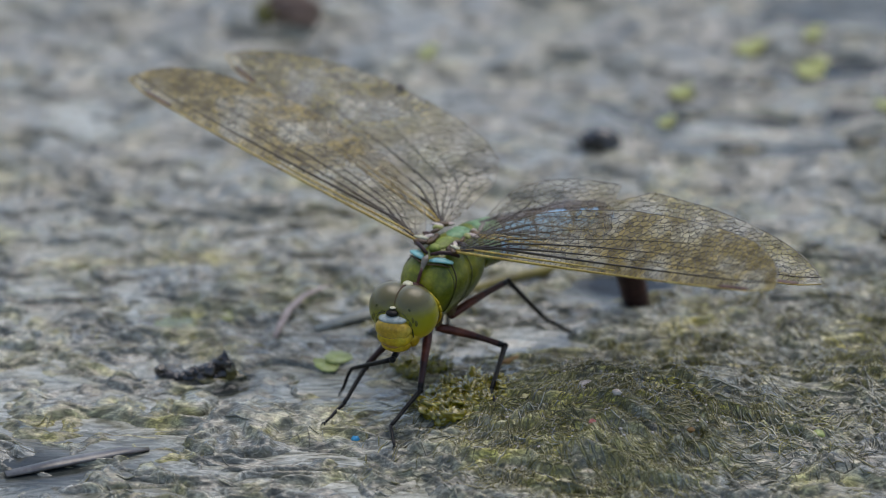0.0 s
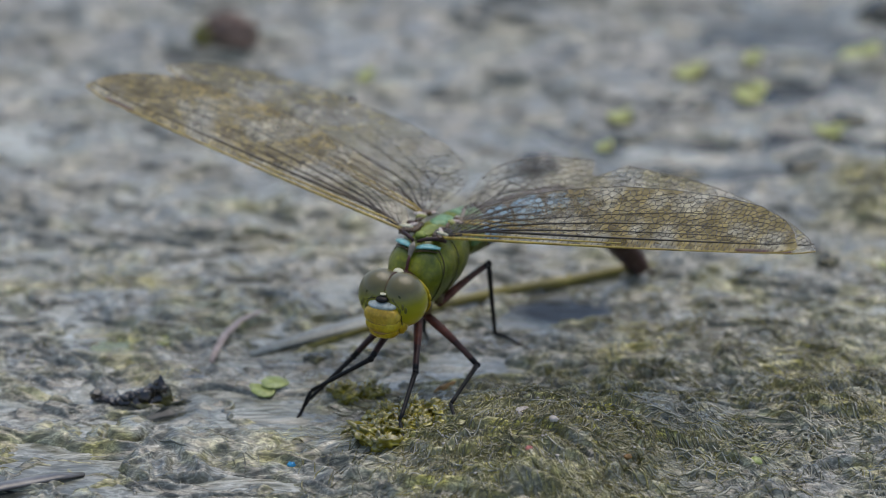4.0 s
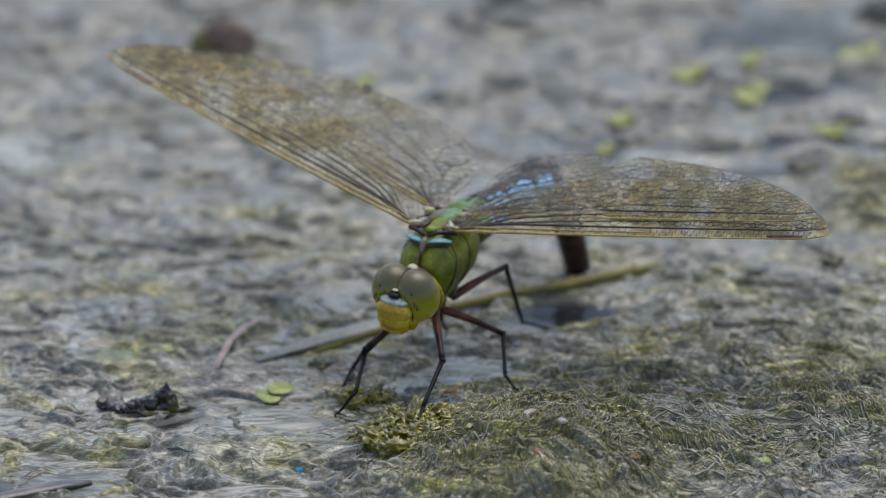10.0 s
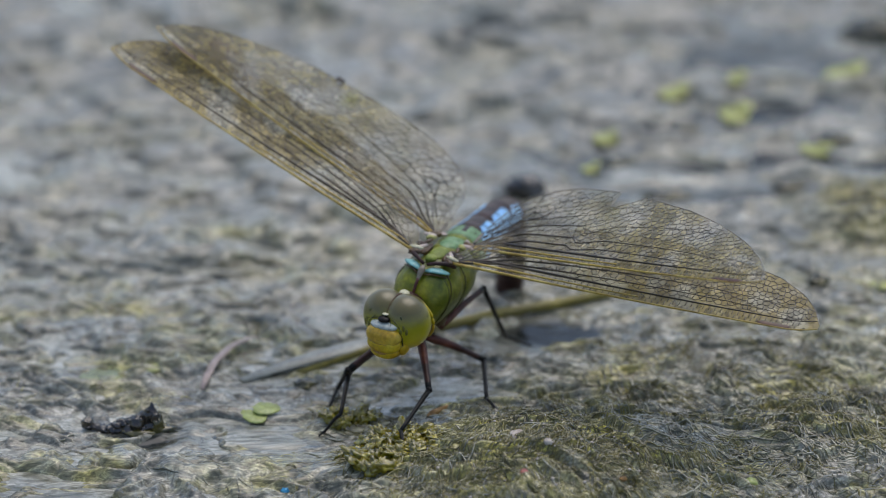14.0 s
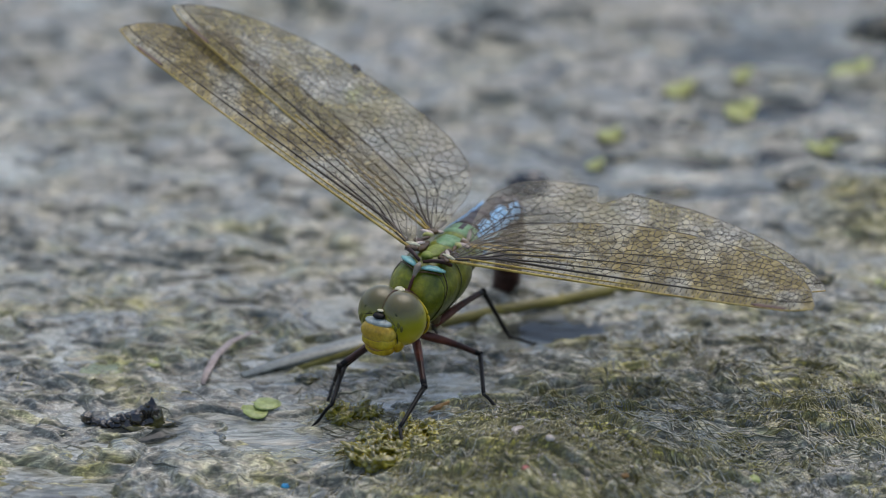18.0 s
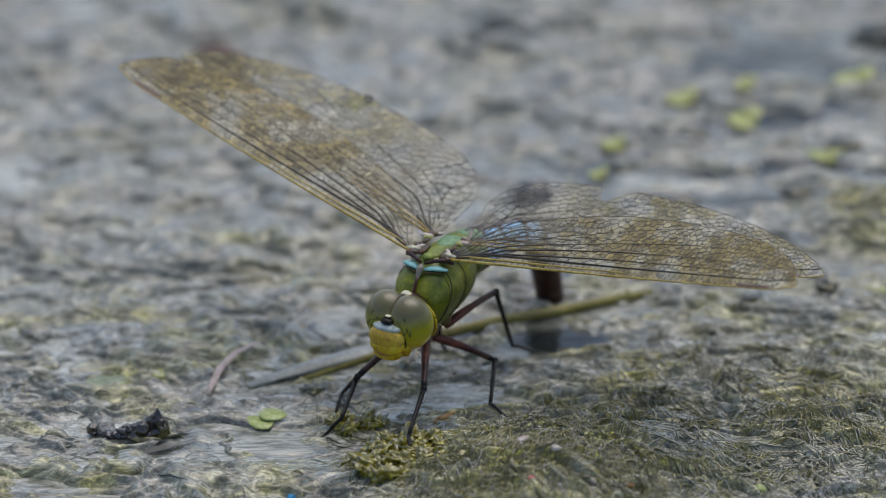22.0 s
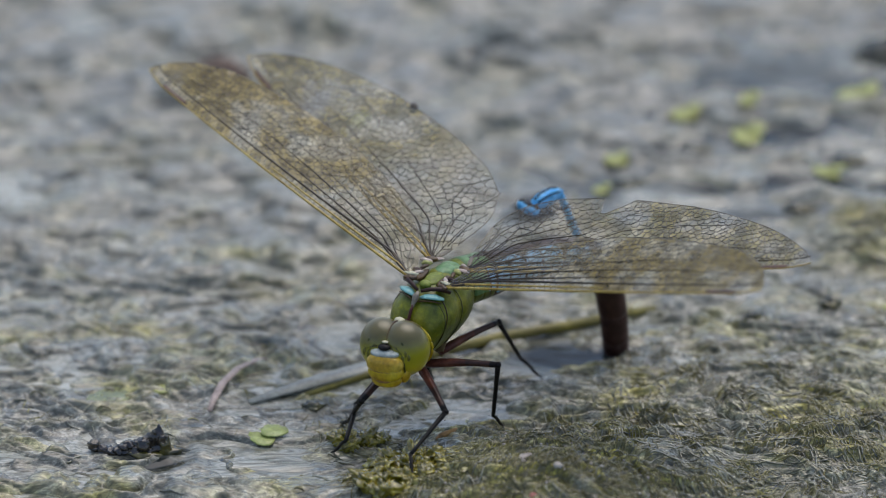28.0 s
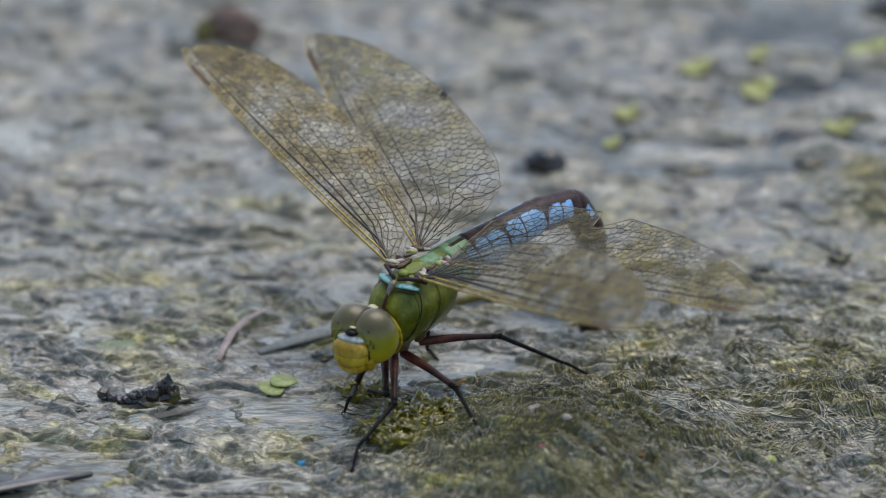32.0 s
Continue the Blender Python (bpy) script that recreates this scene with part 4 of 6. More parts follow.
def build_thorax(parent):
    n = 26
    cs, rs = [], []
    for k in range(n):
        u = k / (n - 1)
        x = 6.9 - 14.6 * u
        w = 5.1 * max(0.001, 1 - abs(2 * u - 0.88) ** 4.2) ** 0.5 * (0.9 + 0.1 * math.sin(math.pi * u))
        h = 5.5 * max(0.001, 1 - abs(2 * u - 0.98) ** 3.2) ** 0.5
        cs.append((x, 0, -0.3 + 0.9 * (u - 0.45)))
        rs.append((max(w, 1.2), max(h, 1.2)))
    verts, faces, idx = tube(cs, rs, 40)
    def mould(v):
        x, y, z = v
        y *= narrow(z)
        groove = 0.5 * math.exp(-(y / 0.9) ** 2) * max(0.0, min(1.0, (z - 0.5) / 2.5)) * max(0.0, min(1.0, (x - 2.0) / 2.0))
        flank = 0.22 * math.exp(-((x - 0.2 + 0.18 * z) / 0.55) ** 2) * min(1.0, abs(y) / 3.0)
        return x - 0.5 * groove, y * (1 - flank * 0.3), z - groove * 0.7

    verts = [mould(v) for v in verts]
    thorax = part("thorax", (verts, faces, idx), GREEN, parent, "glossy leaf-green thorax")
    part("collar", blob((7.2, 0, -0.5), (1.7, 2.5, 2.4), 0.06), DARKRED, thorax)

    def on_side(x, z, side, out=0.04):
        u = (6.9 - x) / 14.6
        w = 5.1 * max(0.001, 1 - abs(2 * u - 0.88) ** 4.2) ** 0.5 * (0.9 + 0.1 * math.sin(math.pi * u))
        h = 5.5 * max(0.001, 1 - abs(2 * u - 0.98) ** 3.2) ** 0.5
        c = -0.3 + 0.9 * (u - 0.45)
        s = max(0.0, 1 - ((z - c) / h) ** 2) ** 0.5
        return (x, side * (w * s * narrow(z) + out), z)

    for side in (1, -1):
        for xa, za, xb, zb in ((3.6, 4.0, 4.6, -3.6), (-0.6, 4.6, 1.0, -4.6)):
            line = [on_side(xa + (xb - xa) * k / 10, za + (zb - za) * k / 10, side) for k in range(11)]
            part("suture", tube(line, [0.085] * 11, 6), SEAM, thorax)
        wedge = [(4.5, 0.45, 4.45), (4.2, 1.4, 4.7), (3.7, 2.5, 4.65), (3.0, 3.45, 4.25)]
        part("antealar_mark", tube([(x, y * side, z) for x, y, z in wedge], [(0.28, 0.16), (0.66, 0.26), (0.7, 0.26), (0.3, 0.16)], 14), TURQ, thorax, "turquoise bar before the wing")
        part("antealar_seam", tube([(x + 0.62, y * side * 0.97, z - 0.42) for x, y, z in wedge], [0.1, 0.12, 0.12, 0.1], 8), SUTURE, thorax)
        part("antealar_ridge", tube([(3.95, 0.3 * side, 5.15), (3.4, 1.5 * side, 5.5), (2.6, 2.7 * side, 5.45), (1.7, 3.7 * side, 4.8)], [0.24, 0.3, 0.34, 0.26], 8), DARKRED, thorax, "dark brown ridge before the wing")
        for x, y, z, r, ln, yaw, tone in ((2.1, 2.6, 5.55, 0.5, 0.95, 70, SUTURE), (1.3, 2.9, 5.75, 0.34, 1.1, 78, CREAM), (0.5, 2.2, 5.8, 0.3, 0.7, 40, PALEPINK), (-0.3, 2.9, 5.55, 0.42, 0.9, 80, DARKRED),
                                     (-1.4, 2.3, 5.75, 0.32, 0.8, 20, SUTURE), (-2.3, 2.5, 5.8, 0.45, 0.75, 60, HINGEYELLOW), (-3.0, 3.0, 5.75, 0.36, 1.0, 85, PALEPINK), (-3.9, 2.7, 5.6, 0.5, 1.0, 70, SUTURE), (-4.7, 2.2, 5.3, 0.36, 0.9, 50, PALEPINK)):
            part("wing_hinge", blob((x, y * side, z), (ln, r, r * 0.8), 0.25, 10, 14, 1.0, int(x * 3), (0, 0, yaw * side)), tone, thorax)
        part("hinge_plate", blob((0.4, 1.75 * side, 5.3), (1.7, 0.5, 0.4), 0.3, 12, 18), SUTURE, thorax, "brown plate between the wings")
        part("shoulder_line", tube([on_side(2.6 + 0.25 * k, 4.4 - 0.75 * k, side, 0.03) for k in range(9)], [0.13, 0.12, 0.11, 0.1, 0.09, 0.08, 0.07, 0.06, 0.05], 6), DARKRED, thorax)
    for x, y, z in ((6.2, 1.5, -5.3), (4.6, 1.7, -5.8), (1.4, 2.0, -5.4)):
        for side in (1, -1):
            part("coxa", tube([(x - 1.2, 0.55 * y * side, z + 2.3), (x - 0.6, 0.8 * y * side, z + 1.0), (x, y * side, z)], [1.15, 0.95, 0.6], 14), COXA, thorax, "brown leg base")
    part("mid_plate", tube([(6.15, 0, 2.9), (5.6, 0, 3.75), (4.9, 0, 4.65), (4.3, 0, 5.1)], [(0.1, 0.12), (0.3, 0.2), (0.55, 0.25), (0.2, 0.15)], 12), TAUPE, thorax, "grey-brown wedge on the front")
    part("mid_ridge", tube([(7.2, 0, 0.6), (6.85, 0, 1.75), (6.25, 0, 2.85), (5.55, 0, 3.8)], [0.16, 0.22, 0.25, 0.2], 8), REDDISH, thorax, "red-brown ridge down the front")
    part("scutum", blob((-0.1, 0, 5.05), (2.0, 1.25, 0.5), 0.06, 16, 22, 1.0, 3), LIME, thorax, "lime-green plate between the wings")
    part("scutum_knob", blob((2.35, 0, 5.35), (0.8, 0.85, 0.6), 0.1, 14, 18), LIME, thorax, "bright lime knob between the wings")
    for x, r, w, z, tone in ((-3.2, 1.6, 1.45, 4.95, BASEGREEN), (-4.9, 1.3, 1.8, 4.6, BASEGREEN)):
        part("back_plate", blob((x, 0, z), (r, w, 0.6), 0.08, 14, 20, 1.0, int(x)), tone, thorax)
    return thorax


SEG_LEN = (1.5, 4.2, 5.6, 7.0, 6.6, 6.4, 6.2, 4.6, 3.4, 2.8)
SEG_RAD = (3.2, 3.6, 3.4, 2.8, 2.55, 2.4, 2.25, 2.1, 2.0, 1.8, 1.4)


def build_segment(k, parent):
    """One ring of the abdomen along +x: green at the base, then blue sides with a dark back line."""
    ln, r0, r1 = SEG_LEN[k], SEG_RAD[k], SEG_RAD[k + 1]
    rows, around = 30, 60
    cs = [(-0.9 * r0 * math.cos(b), 0, 0) for b in (0.1, 0.5, 0.9, 1.25)]
    rs = [(0.93 * r0 * math.sin(b),) * 2 for b in (0.1, 0.5, 0.9, 1.25)]
    for i in range(rows):
        u = i / (rows - 1)
        edge = 1 - 0.09 * math.exp(-((1 - u) / 0.05) ** 2) - 0.06 * math.exp(-(u / 0.05) ** 2) - 0.025 * math.exp(-((u - 0.42) / 0.03) ** 2)
        r = (r0 + (r1 - r0) * u) * edge
        cs.append((ln * u, 0, 0))
        rs.append((r, r * 0.98))

    def pick(i, j):
        u = (i - 3.5) / (rows - 1)
        if u < 0:
            return 2 if k > 1 else 0
        a = abs(((j + 0.5) / around * 360 + 180) % 360 - 180)
        if k == 0:
            return 2 if u > 0.85 else 0 if a < 100 else 3
        if k == 1:
            if u > 0.93 or abs(u - 0.5 - 0.002 * a) < 0.025 and a > 14 or a < 5 and u > 0.3:
                return 2
            return 1 if u > 0.62 and 38 < a < 100 else 0 if a < 105 else 3
        if a > (118 if k < 4 else 104) or u > 0.955 or u < 0.025 or abs(u - 0.42) < 0.018:
            return 2
        v = u / 0.42 if u < 0.42 else (u - 0.42) / 0.53
        low = 21 if k < 5 else 40
        back = low + (26 * (1 - v) ** 4 if u < 0.42 else 8 * (1 - v) ** 4 + 30 * v ** 5) + (16 if k == 4 else 0)
        if a < back or (k == 4 and u > 0.72) or (k >= 5 and (k > 5 or abs(a - 66) > 12 or u > 0.4)):
            return 2
        return 1

    first = LIME if k == 0 else BASEGREEN
    seg = part("abdomen_segment", tube(cs, rs, around, 1.0, pick), [first, SKYBLUE, DARKRED, GREEN], parent, "green abdomen base" if k < 2 else "blue-sided abdomen ring with a dark brown back")
    if k == 9:
        for side in (1, -1):
            part("tail_appendage", tube([(2.3, 0.7 * side, 0.3), (4.2, 1.0 * side, 0.5), (6.6, 0.9 * side, 0.2)], [(0.3, 0.15), (0.65, 0.2), (0.1, 0.06)], 10), DARKRED, seg)
    return seg


LEG = {"front": (9.4, 8.7, 4.2, (6.2, 1.5, -5.3)), "middle": (10.4, 10.0, 4.6, (4.6, 1.7, -5.8)), "hind": (11.6, 11.2, 5.2, (1.4, 2.0, -5.4))}


def build_leg(kind, parent):
    fe, ti, ta, _ = LEG[kind]
    thick = {"front": 0.56, "middle": 0.56, "hind": 0.54}[kind]
    femur = part("femur", tube([(fe * u, 0, 0.25 * math.sin(math.pi * u)) for u in np.linspace(0, 1, 10)],
                               [thick * f for f in (1.0, 1.15, 1.15, 1.1, 1.0, 0.92, 0.85, 0.8, 0.82, 0.7)], 12,
                               pick=lambda i, j: 0 if i < 5 else 1 if i < 8 else 2), [REDDISH, DARKRED, BLACK], parent, "red-brown upper leg")
    part("knee", blob((fe, 0, 0), (0.5, 0.48, 0.5), 0.1, 8, 12), BLACK, femur)
    tibia = part("tibia", tube([(ti * u, 0, 0) for u in np.linspace(0, 1, 7)], [thick * f for f in (0.72, 0.66, 0.6, 0.58, 0.55, 0.55, 0.5)], 10), BLACK, parent, "black lower leg with spines")
    bm = bmesh.new()
    for u in np.linspace(0.12, 0.95, 9):
        for side in (1, -1):
            bmesh.ops.create_cone(bm, segments=5, radius1=0.03, radius2=0.006, depth=0.75, cap_ends=True,
                                  matrix=Matrix.Translation((ti * u + 0.25, 0.45 * side, -0.35)) @ Euler((radians(55 * side), radians(120), 0)).to_matrix().to_4x4())
    part("spine_row", bm, BLACK, tibia)
    tarsus = part("tarsus", tube([(ta * u, 0, 0.1 * math.sin(6 * u)) for u in np.linspace(0, 1, 9)], [0.28, 0.24, 0.27, 0.23, 0.25, 0.22, 0.24, 0.2, 0.14], 8), BLACK, parent)
    for side in (1, -1):
        part("claw", tube([(ta, 0, 0), (ta + 0.4, 0.2 * side, 0.05), (ta + 0.7, 0.35 * side, -0.25)], [0.12, 0.09, 0.03], 6), BLACK, tarsus)
    return femur, tibia, tarsus


HEAD = build_head(fly)
build_thorax(fly)
SEGMENTS = [build_segment(k, fly) for k in range(10)]
WINGS = {
    "RF": build_wing("forewing", "fore", -1, "", fly, FILM_F, "clear smoky forewing with a fine dark net"),
    "RH": build_wing("hindwing", "hind", -1, "nick", fly, FILM_H, "broad smoky hindwing with a small dark torn spot"),
    "LF": build_wing("forewing", "fore", 1, "", fly, FILM_F, "clear amber forewing with a fine dark net"),
    "LH": build_wing("hindwing", "hind", 1, "torn", fly, FILM_H, "broad smoky hindwing with a torn notch"),
}
LEGS = {s + k[0].upper(): build_leg(k, fly) for s in "LR" for k in LEG}


# ---- the damselfly ----
damsel = thing("damselfly", "small bright blue damselfly with black bands, hovering and perching", "damselfly")


def build_damselfly(root):
    """Along +x, head first; the base of the abdomen is at the origin of its two halves."""
    thorax = part("thorax", tube([(-4.2, 0, 0), (-3.4, 0, 0.1), (-2, 0, 0.2), (-0.4, 0, 0.1), (0.9, 0, 0), (1.4, 0, 0)], [(0.5, 0.6), (0.8, 1.0), (1.05, 1.35), (1.05, 1.3), (0.8, 0.9), (0.3, 0.4)], 16), BRIGHT, root, "blue thorax with black stripes")
    part("back_stripe", tube([(-3.6, 0, 1.02), (-2, 0, 1.5), (-0.4, 0, 1.36), (0.9, 0, 0.85)], [(0.22, 0.1)] * 4, 8), BLACK, thorax)
    for side in (1, -1):
        part("side_stripe", tube([(-3.6, 0.72 * side, 0.62), (-2, 0.86 * side, 0.98), (-0.4, 0.86 * side, 0.92), (0.8, 0.66 * side, 0.6)], [0.14] * 4, 8), BLACK, thorax)
    head = part("head", blob((2.2, 0, 0.0), (0.8, 1.2, 0.75), 0.05), BRIGHT, root, "blue head")
    part("head_band", blob((2.05, 0, 0.55), (0.5, 1.0, 0.3), 0.1, 8, 12), BLACK, head)
    for side in (1, -1):
        part("eye", blob((2.15, 1.35 * side, 0.1), (0.72, 0.7, 0.8), 0.0, 12, 16), BRIGHT, head, "round blue eye")
        part("eye_cap", blob((2.05, 1.4 * side, 0.55), (0.55, 0.55, 0.42), 0.0, 8, 12), BLACK, head)
    front = new("abdomen_front")
    front.parent = root
    rear = new("abdomen_rear")
    rear.parent = root

    def rings(parent, lens, dark):
        x = 0.0
        for ln, d in zip(lens, dark):
            pick = lambda i, j, d=d: 1 if i >= 10 - round(10 * d) else 0
            part("abdomen_segment", tube([(-x - ln * u, 0, 0) for u in np.linspace(0, 1, 11)], [0.56 + 0.06 * math.cos(2 * math.pi * u) for u in np.linspace(0, 1, 11)], 12, pick=pick), [BRIGHT, BLACK], parent)
            x += ln
        return x

    rings(front, (1.1, 1.8, 3.0, 3.2), (0.1, 0.2, 0.18, 0.22))
    rings(rear, (3.1, 2.9, 2.5, 1.7, 1.3, 0.8), (0.28, 0.4, 0.85, 0.0, 0.0, 0.3))
    for k, (side, back) in enumerate(((1, 0), (-1, 0), (1, 1), (-1, 1))):
        n = 24
        xs = np.linspace(0, 19, n)
        half = 1.75 * np.sin(np.pi * np.clip((xs + 0.5) / 21, 0, 1)) ** 0.6 * np.clip(xs / 8, 0.18, 1)
        verts = [(x, s * h, 0.0) for x, h in zip(xs, half) for s in (-1, 0, 1)]
        faces = [(i * 3 + j, i * 3 + 3 + j, i * 3 + 4 + j, i * 3 + 1 + j) for i in range(n - 1) for j in range(2)]
        wing = part("wing", (verts, faces, None), FILM_D, root, "clear narrow wing")
        segs = chain(xs, half) + chain(xs, -half) + chain(xs, half * 0.4)
        part("edge_vein", ribbon(segs, [0.008] * len(segs), 1), DAMVEIN, wing)
        wing.matrix_basis = Matrix.LocRotScale(((-2.6 if back else -1.6) * MM, 0.3 * side * MM, 1.3 * MM), Euler((radians(78 * side), radians(28 if back else 36), radians(180))), None)
    for k, x in enumerate((0.6, -0.6, -1.8)):
        for side in (1, -1):
            leg = part("leg", tube([(x, 0.5 * side, -0.9), (x + 0.7 - 0.6 * k, 1.5 * side, -1.2), (x + 0.2 - 0.9 * k, 1.2 * side, -2.2), (x - 0.3 - 1.0 * k, 1.1 * side, -2.6)], [0.15, 0.12, 0.08, 0.05], 6), BLACK, root, "thin black leg")
    return front, rear


DAMSEL_FRONT, DAMSEL_REAR = build_damselfly(damsel)


# ---- things lying on the mat ----
def surface_z(x, y):
    return max(float(mat_height(np.float64(x), np.float64(y))), 0.0)


def put(ob, x, y, z=None, turn=0.0, tilt=(0.0, 0.0)):
    z = surface_z(x, y) if z is None else z
    ob.matrix_basis = pose(x * MM, y * MM, z * MM, tilt[0], tilt[1], turn)
    return ob


def build_stem():
    pts = [(-19.5, 0.4, 0.0), (-14, 3.8, 0.3), (-7, 8.4, 0.8), (0.5, 12.8, 1.1), (9, 17.2, 1.1), (18, 21.6, 0.9), (27, 26.0, 0.7), (35, 29.8, 0.0)]
    stem = part("rush_stem", tube([(x, y + 0.35 * math.sin(k * 2.1), z) for k, (x, y, z) in enumerate(pts)], [0.35, 0.5, 0.65, 0.78, 0.8, 0.8, 0.7, 0.5], 16), STEM)
    for k, (x, y, z) in enumerate(pts[2:7]):
        part("stem_node", blob((x + 1, y + 0.7, z + 0.1), (0.35, 0.85, 0.85), 0.2, 8, 12, 1.0, k), STEM, stem)
    tagged(stem, "floating yellow-green rush stem lying in the water", "stem")
    pts = [(-26.5, -1.8, 0.4), (-18, 3.2, 0.9), (-10, 8.0, 1.0), (-2, 12.6, 0.7)]
    tagged(part("straw", tube(pts, [(0.6, 0.25), (1.5, 0.5), (1.6, 0.5), (0.8, 0.35)], 12), STRAW), "pale wet straw floating beside a rush stem", "straw")


def build_lump():
    """Half-sunken black peat clod with a knobbly crest."""
    lump = thing("peat_clod", "wet black clod of peat breaking the water surface", "clod")
    lump.location = (-42.3 * MM, -16.6 * MM, 0)
    draw = random.Random(8)
    crest = ((-5.6, 1.3), (-5.2, 0.6), (-4.2, 0.35), (-3.2, 0.3), (-2.2, 0.5), (-1.4, 0.9), (-0.6, 1.3), (0.2, 1.1), (0.9, 1.5), (1.6, 1.9), (2.3, 2.0), (2.9, 2.6), (3.5, 2.9), (4.1, 2.4), (0.4, 0.5), (2.0, 0.8), (3.2, 1.2))
    for k, (x, z) in enumerate(crest):
        r = draw.uniform(0.75, 1.2)
        part("peat_knob", blob((x, draw.uniform(-0.5, 0.5), z * 0.65), (r * 1.1, r, max(0.75, z * 0.62)), 0.33, 20, 28, 1.0, k + 2, (draw.uniform(-20, 20), draw.uniform(-20, 20), draw.uniform(0, 90))), PEAT, lump)
    part("olive_side", blob((4.4, -0.6, 0.9), (0.9, 0.9, 1.7), 0.4, 18, 24, 1.0, 31), MUD, lump, "olive-brown wet side of the clod")
    part("algae_skirt", blob((2.6, -0.2, -0.3), (4.8, 2.0, 1.1), 0.35, 18, 26, 1.0, 9), MUD, lump, "olive film on the clod's foot")


def build_leaf(name, lobes, material, label, category, group=""):
    """A few thin cupped lobes with a raised mid line."""
    root = thing(name, label, category, group)
    for k, (x, y, rx, ry, turn) in enumerate(lobes):
        bm = bmesh.new()
        bmesh.ops.create_circle(bm, cap_ends=False, segments=26, radius=1.0)
        rim = list(bm.verts)
        mid = [bm.verts.new(v.co * 0.55) for v in rim]
        c = bm.verts.new((0, 0, 0))
        n = len(rim)
        for i in range(n):
            j = (i + 1) % n
            bm.faces.new((rim[i], rim[j], mid[j], mid[i]))
            bm.faces.new((mid[i], mid[j], c))
        for v in bm.verts:
            q = v.co.copy()
            wob = 1 + 0.12 * noise.noise(Vector((q.x * 1.6 + k * 3, q.y * 1.6 + rx, 0.5)))
            v.co = Vector((q.x * rx * wob, q.y * ry * wob, 0.06 * (q.x ** 2 + q.y ** 2) * min(rx, ry) + 0.12 * noise.noise(Vector((q.x * 3, q.y * 3, k)))))
        top = bm.faces[:]
        ret = bmesh.ops.extrude_face_region(bm, geom=top)
        bmesh.ops.translate(bm, vec=(0, 0, -0.18), verts=[g for g in ret["geom"] if isinstance(g, bmesh.types.BMVert)])
        bmesh.ops.recalc_face_normals(bm, faces=bm.faces)
        lobe = part("lobe", bm, material, root)
        lobe.matrix_basis = pose(x * MM, y * MM, 0.4 * k * MM, 0, 0, turn)
    return root


build_stem()
build_lump()
put(build_leaf("duckweed", ((-0.9, -0.4, 1.7, 2.3, 20), (1.0, 0.5, 1.9, 1.6, -10)), LEAFG, "pale green duckweed frond on the water", "duckweed"), -23.6, -13.0, surface_z(-23.6, -13.0) + 0.3, 10, (4, 0))
put(build_leaf("sunken_leaf", ((0, 0, 2.6, 2.6, 20), (-2.4, -1.0, 1.5, 1.6, -10)), LEAFD, "half-sunken pale green water leaf", "leaf"), -46.0, 0.4, surface_z(-46, 0.4) + 0.1, 15)
put(build_leaf("sunken_leaf", ((0, 0, 1.7, 1.2, 20),), LEAFY, "small yellow leaf scrap caught in algae", "leaf"), -38.6, 1.2, None, 10)
FAR = (((46.6, 87.0), 3.0, 3.3, 20), ((47.2, 98.8), 1.9, 2.2, -20), ((26.9, 78.4), 2.6, 2.2, 5), ((24.3, 67.8), 1.7, 1.6, 0), ((37.4, 94.9), 2.9, 2.5, 30), ((58.2, 74.2), 3.2, 1.7, -25), ((63.7, 101.6), 4.2, 3.2, 25), ((67.0, 28.0), 3.6, 1.5, 5), ((-12.0, 88.4), 1.7, 2.0, 0))
for (x, y), rx, ry, turn in FAR:
    put(build_leaf("floating_leaf", ((0, 0, rx * 0.72, ry * 0.72, turn), (rx * 0.55, ry * 0.6, rx * 0.45, ry * 0.42, turn + 40)), LEAFY, "small yellow-green leaf lying on the algae", "leaf", "yellow leaves on the mat"), x, y, surface_z(x, y) + 0.7, 0, (6, 4))

pink = part("curled_leaf", tube([(-32.0, -5.0, 0.6), (-31.4, -2.0, 1.1), (-30.3, 1.8, 1.6), (-28.3, 6.0, 1.8), (-25.8, 9.8, 1.3), (-24.4, 11.6, 0.6)], [(0.35, 0.16), (0.55, 0.2), (0.62, 0.2), (0.6, 0.2), (0.45, 0.18), (0.2, 0.12)], 12), PINK)
tagged(pink, "curved pinkish-brown leaf sliver lying on algae", "leaf")
tagged(put(part("bark_chip", blob((0, 0, 0), (1.7, 0.5, 0.45), 0.35, 10, 16, 1.0, 3), BARK), 1.4, -15.4, None, 28, (0, -12)), "orange-brown bark chip on the mat", "bark chip")
tagged(put(part("twig_bit", blob((0, 0, 0), (1.2, 0.4, 0.4), 0.3, 10, 16, 1.0, 5), BARK), 12.4, -13.4, None, -12), "small brown twig bit on algae", "twig")
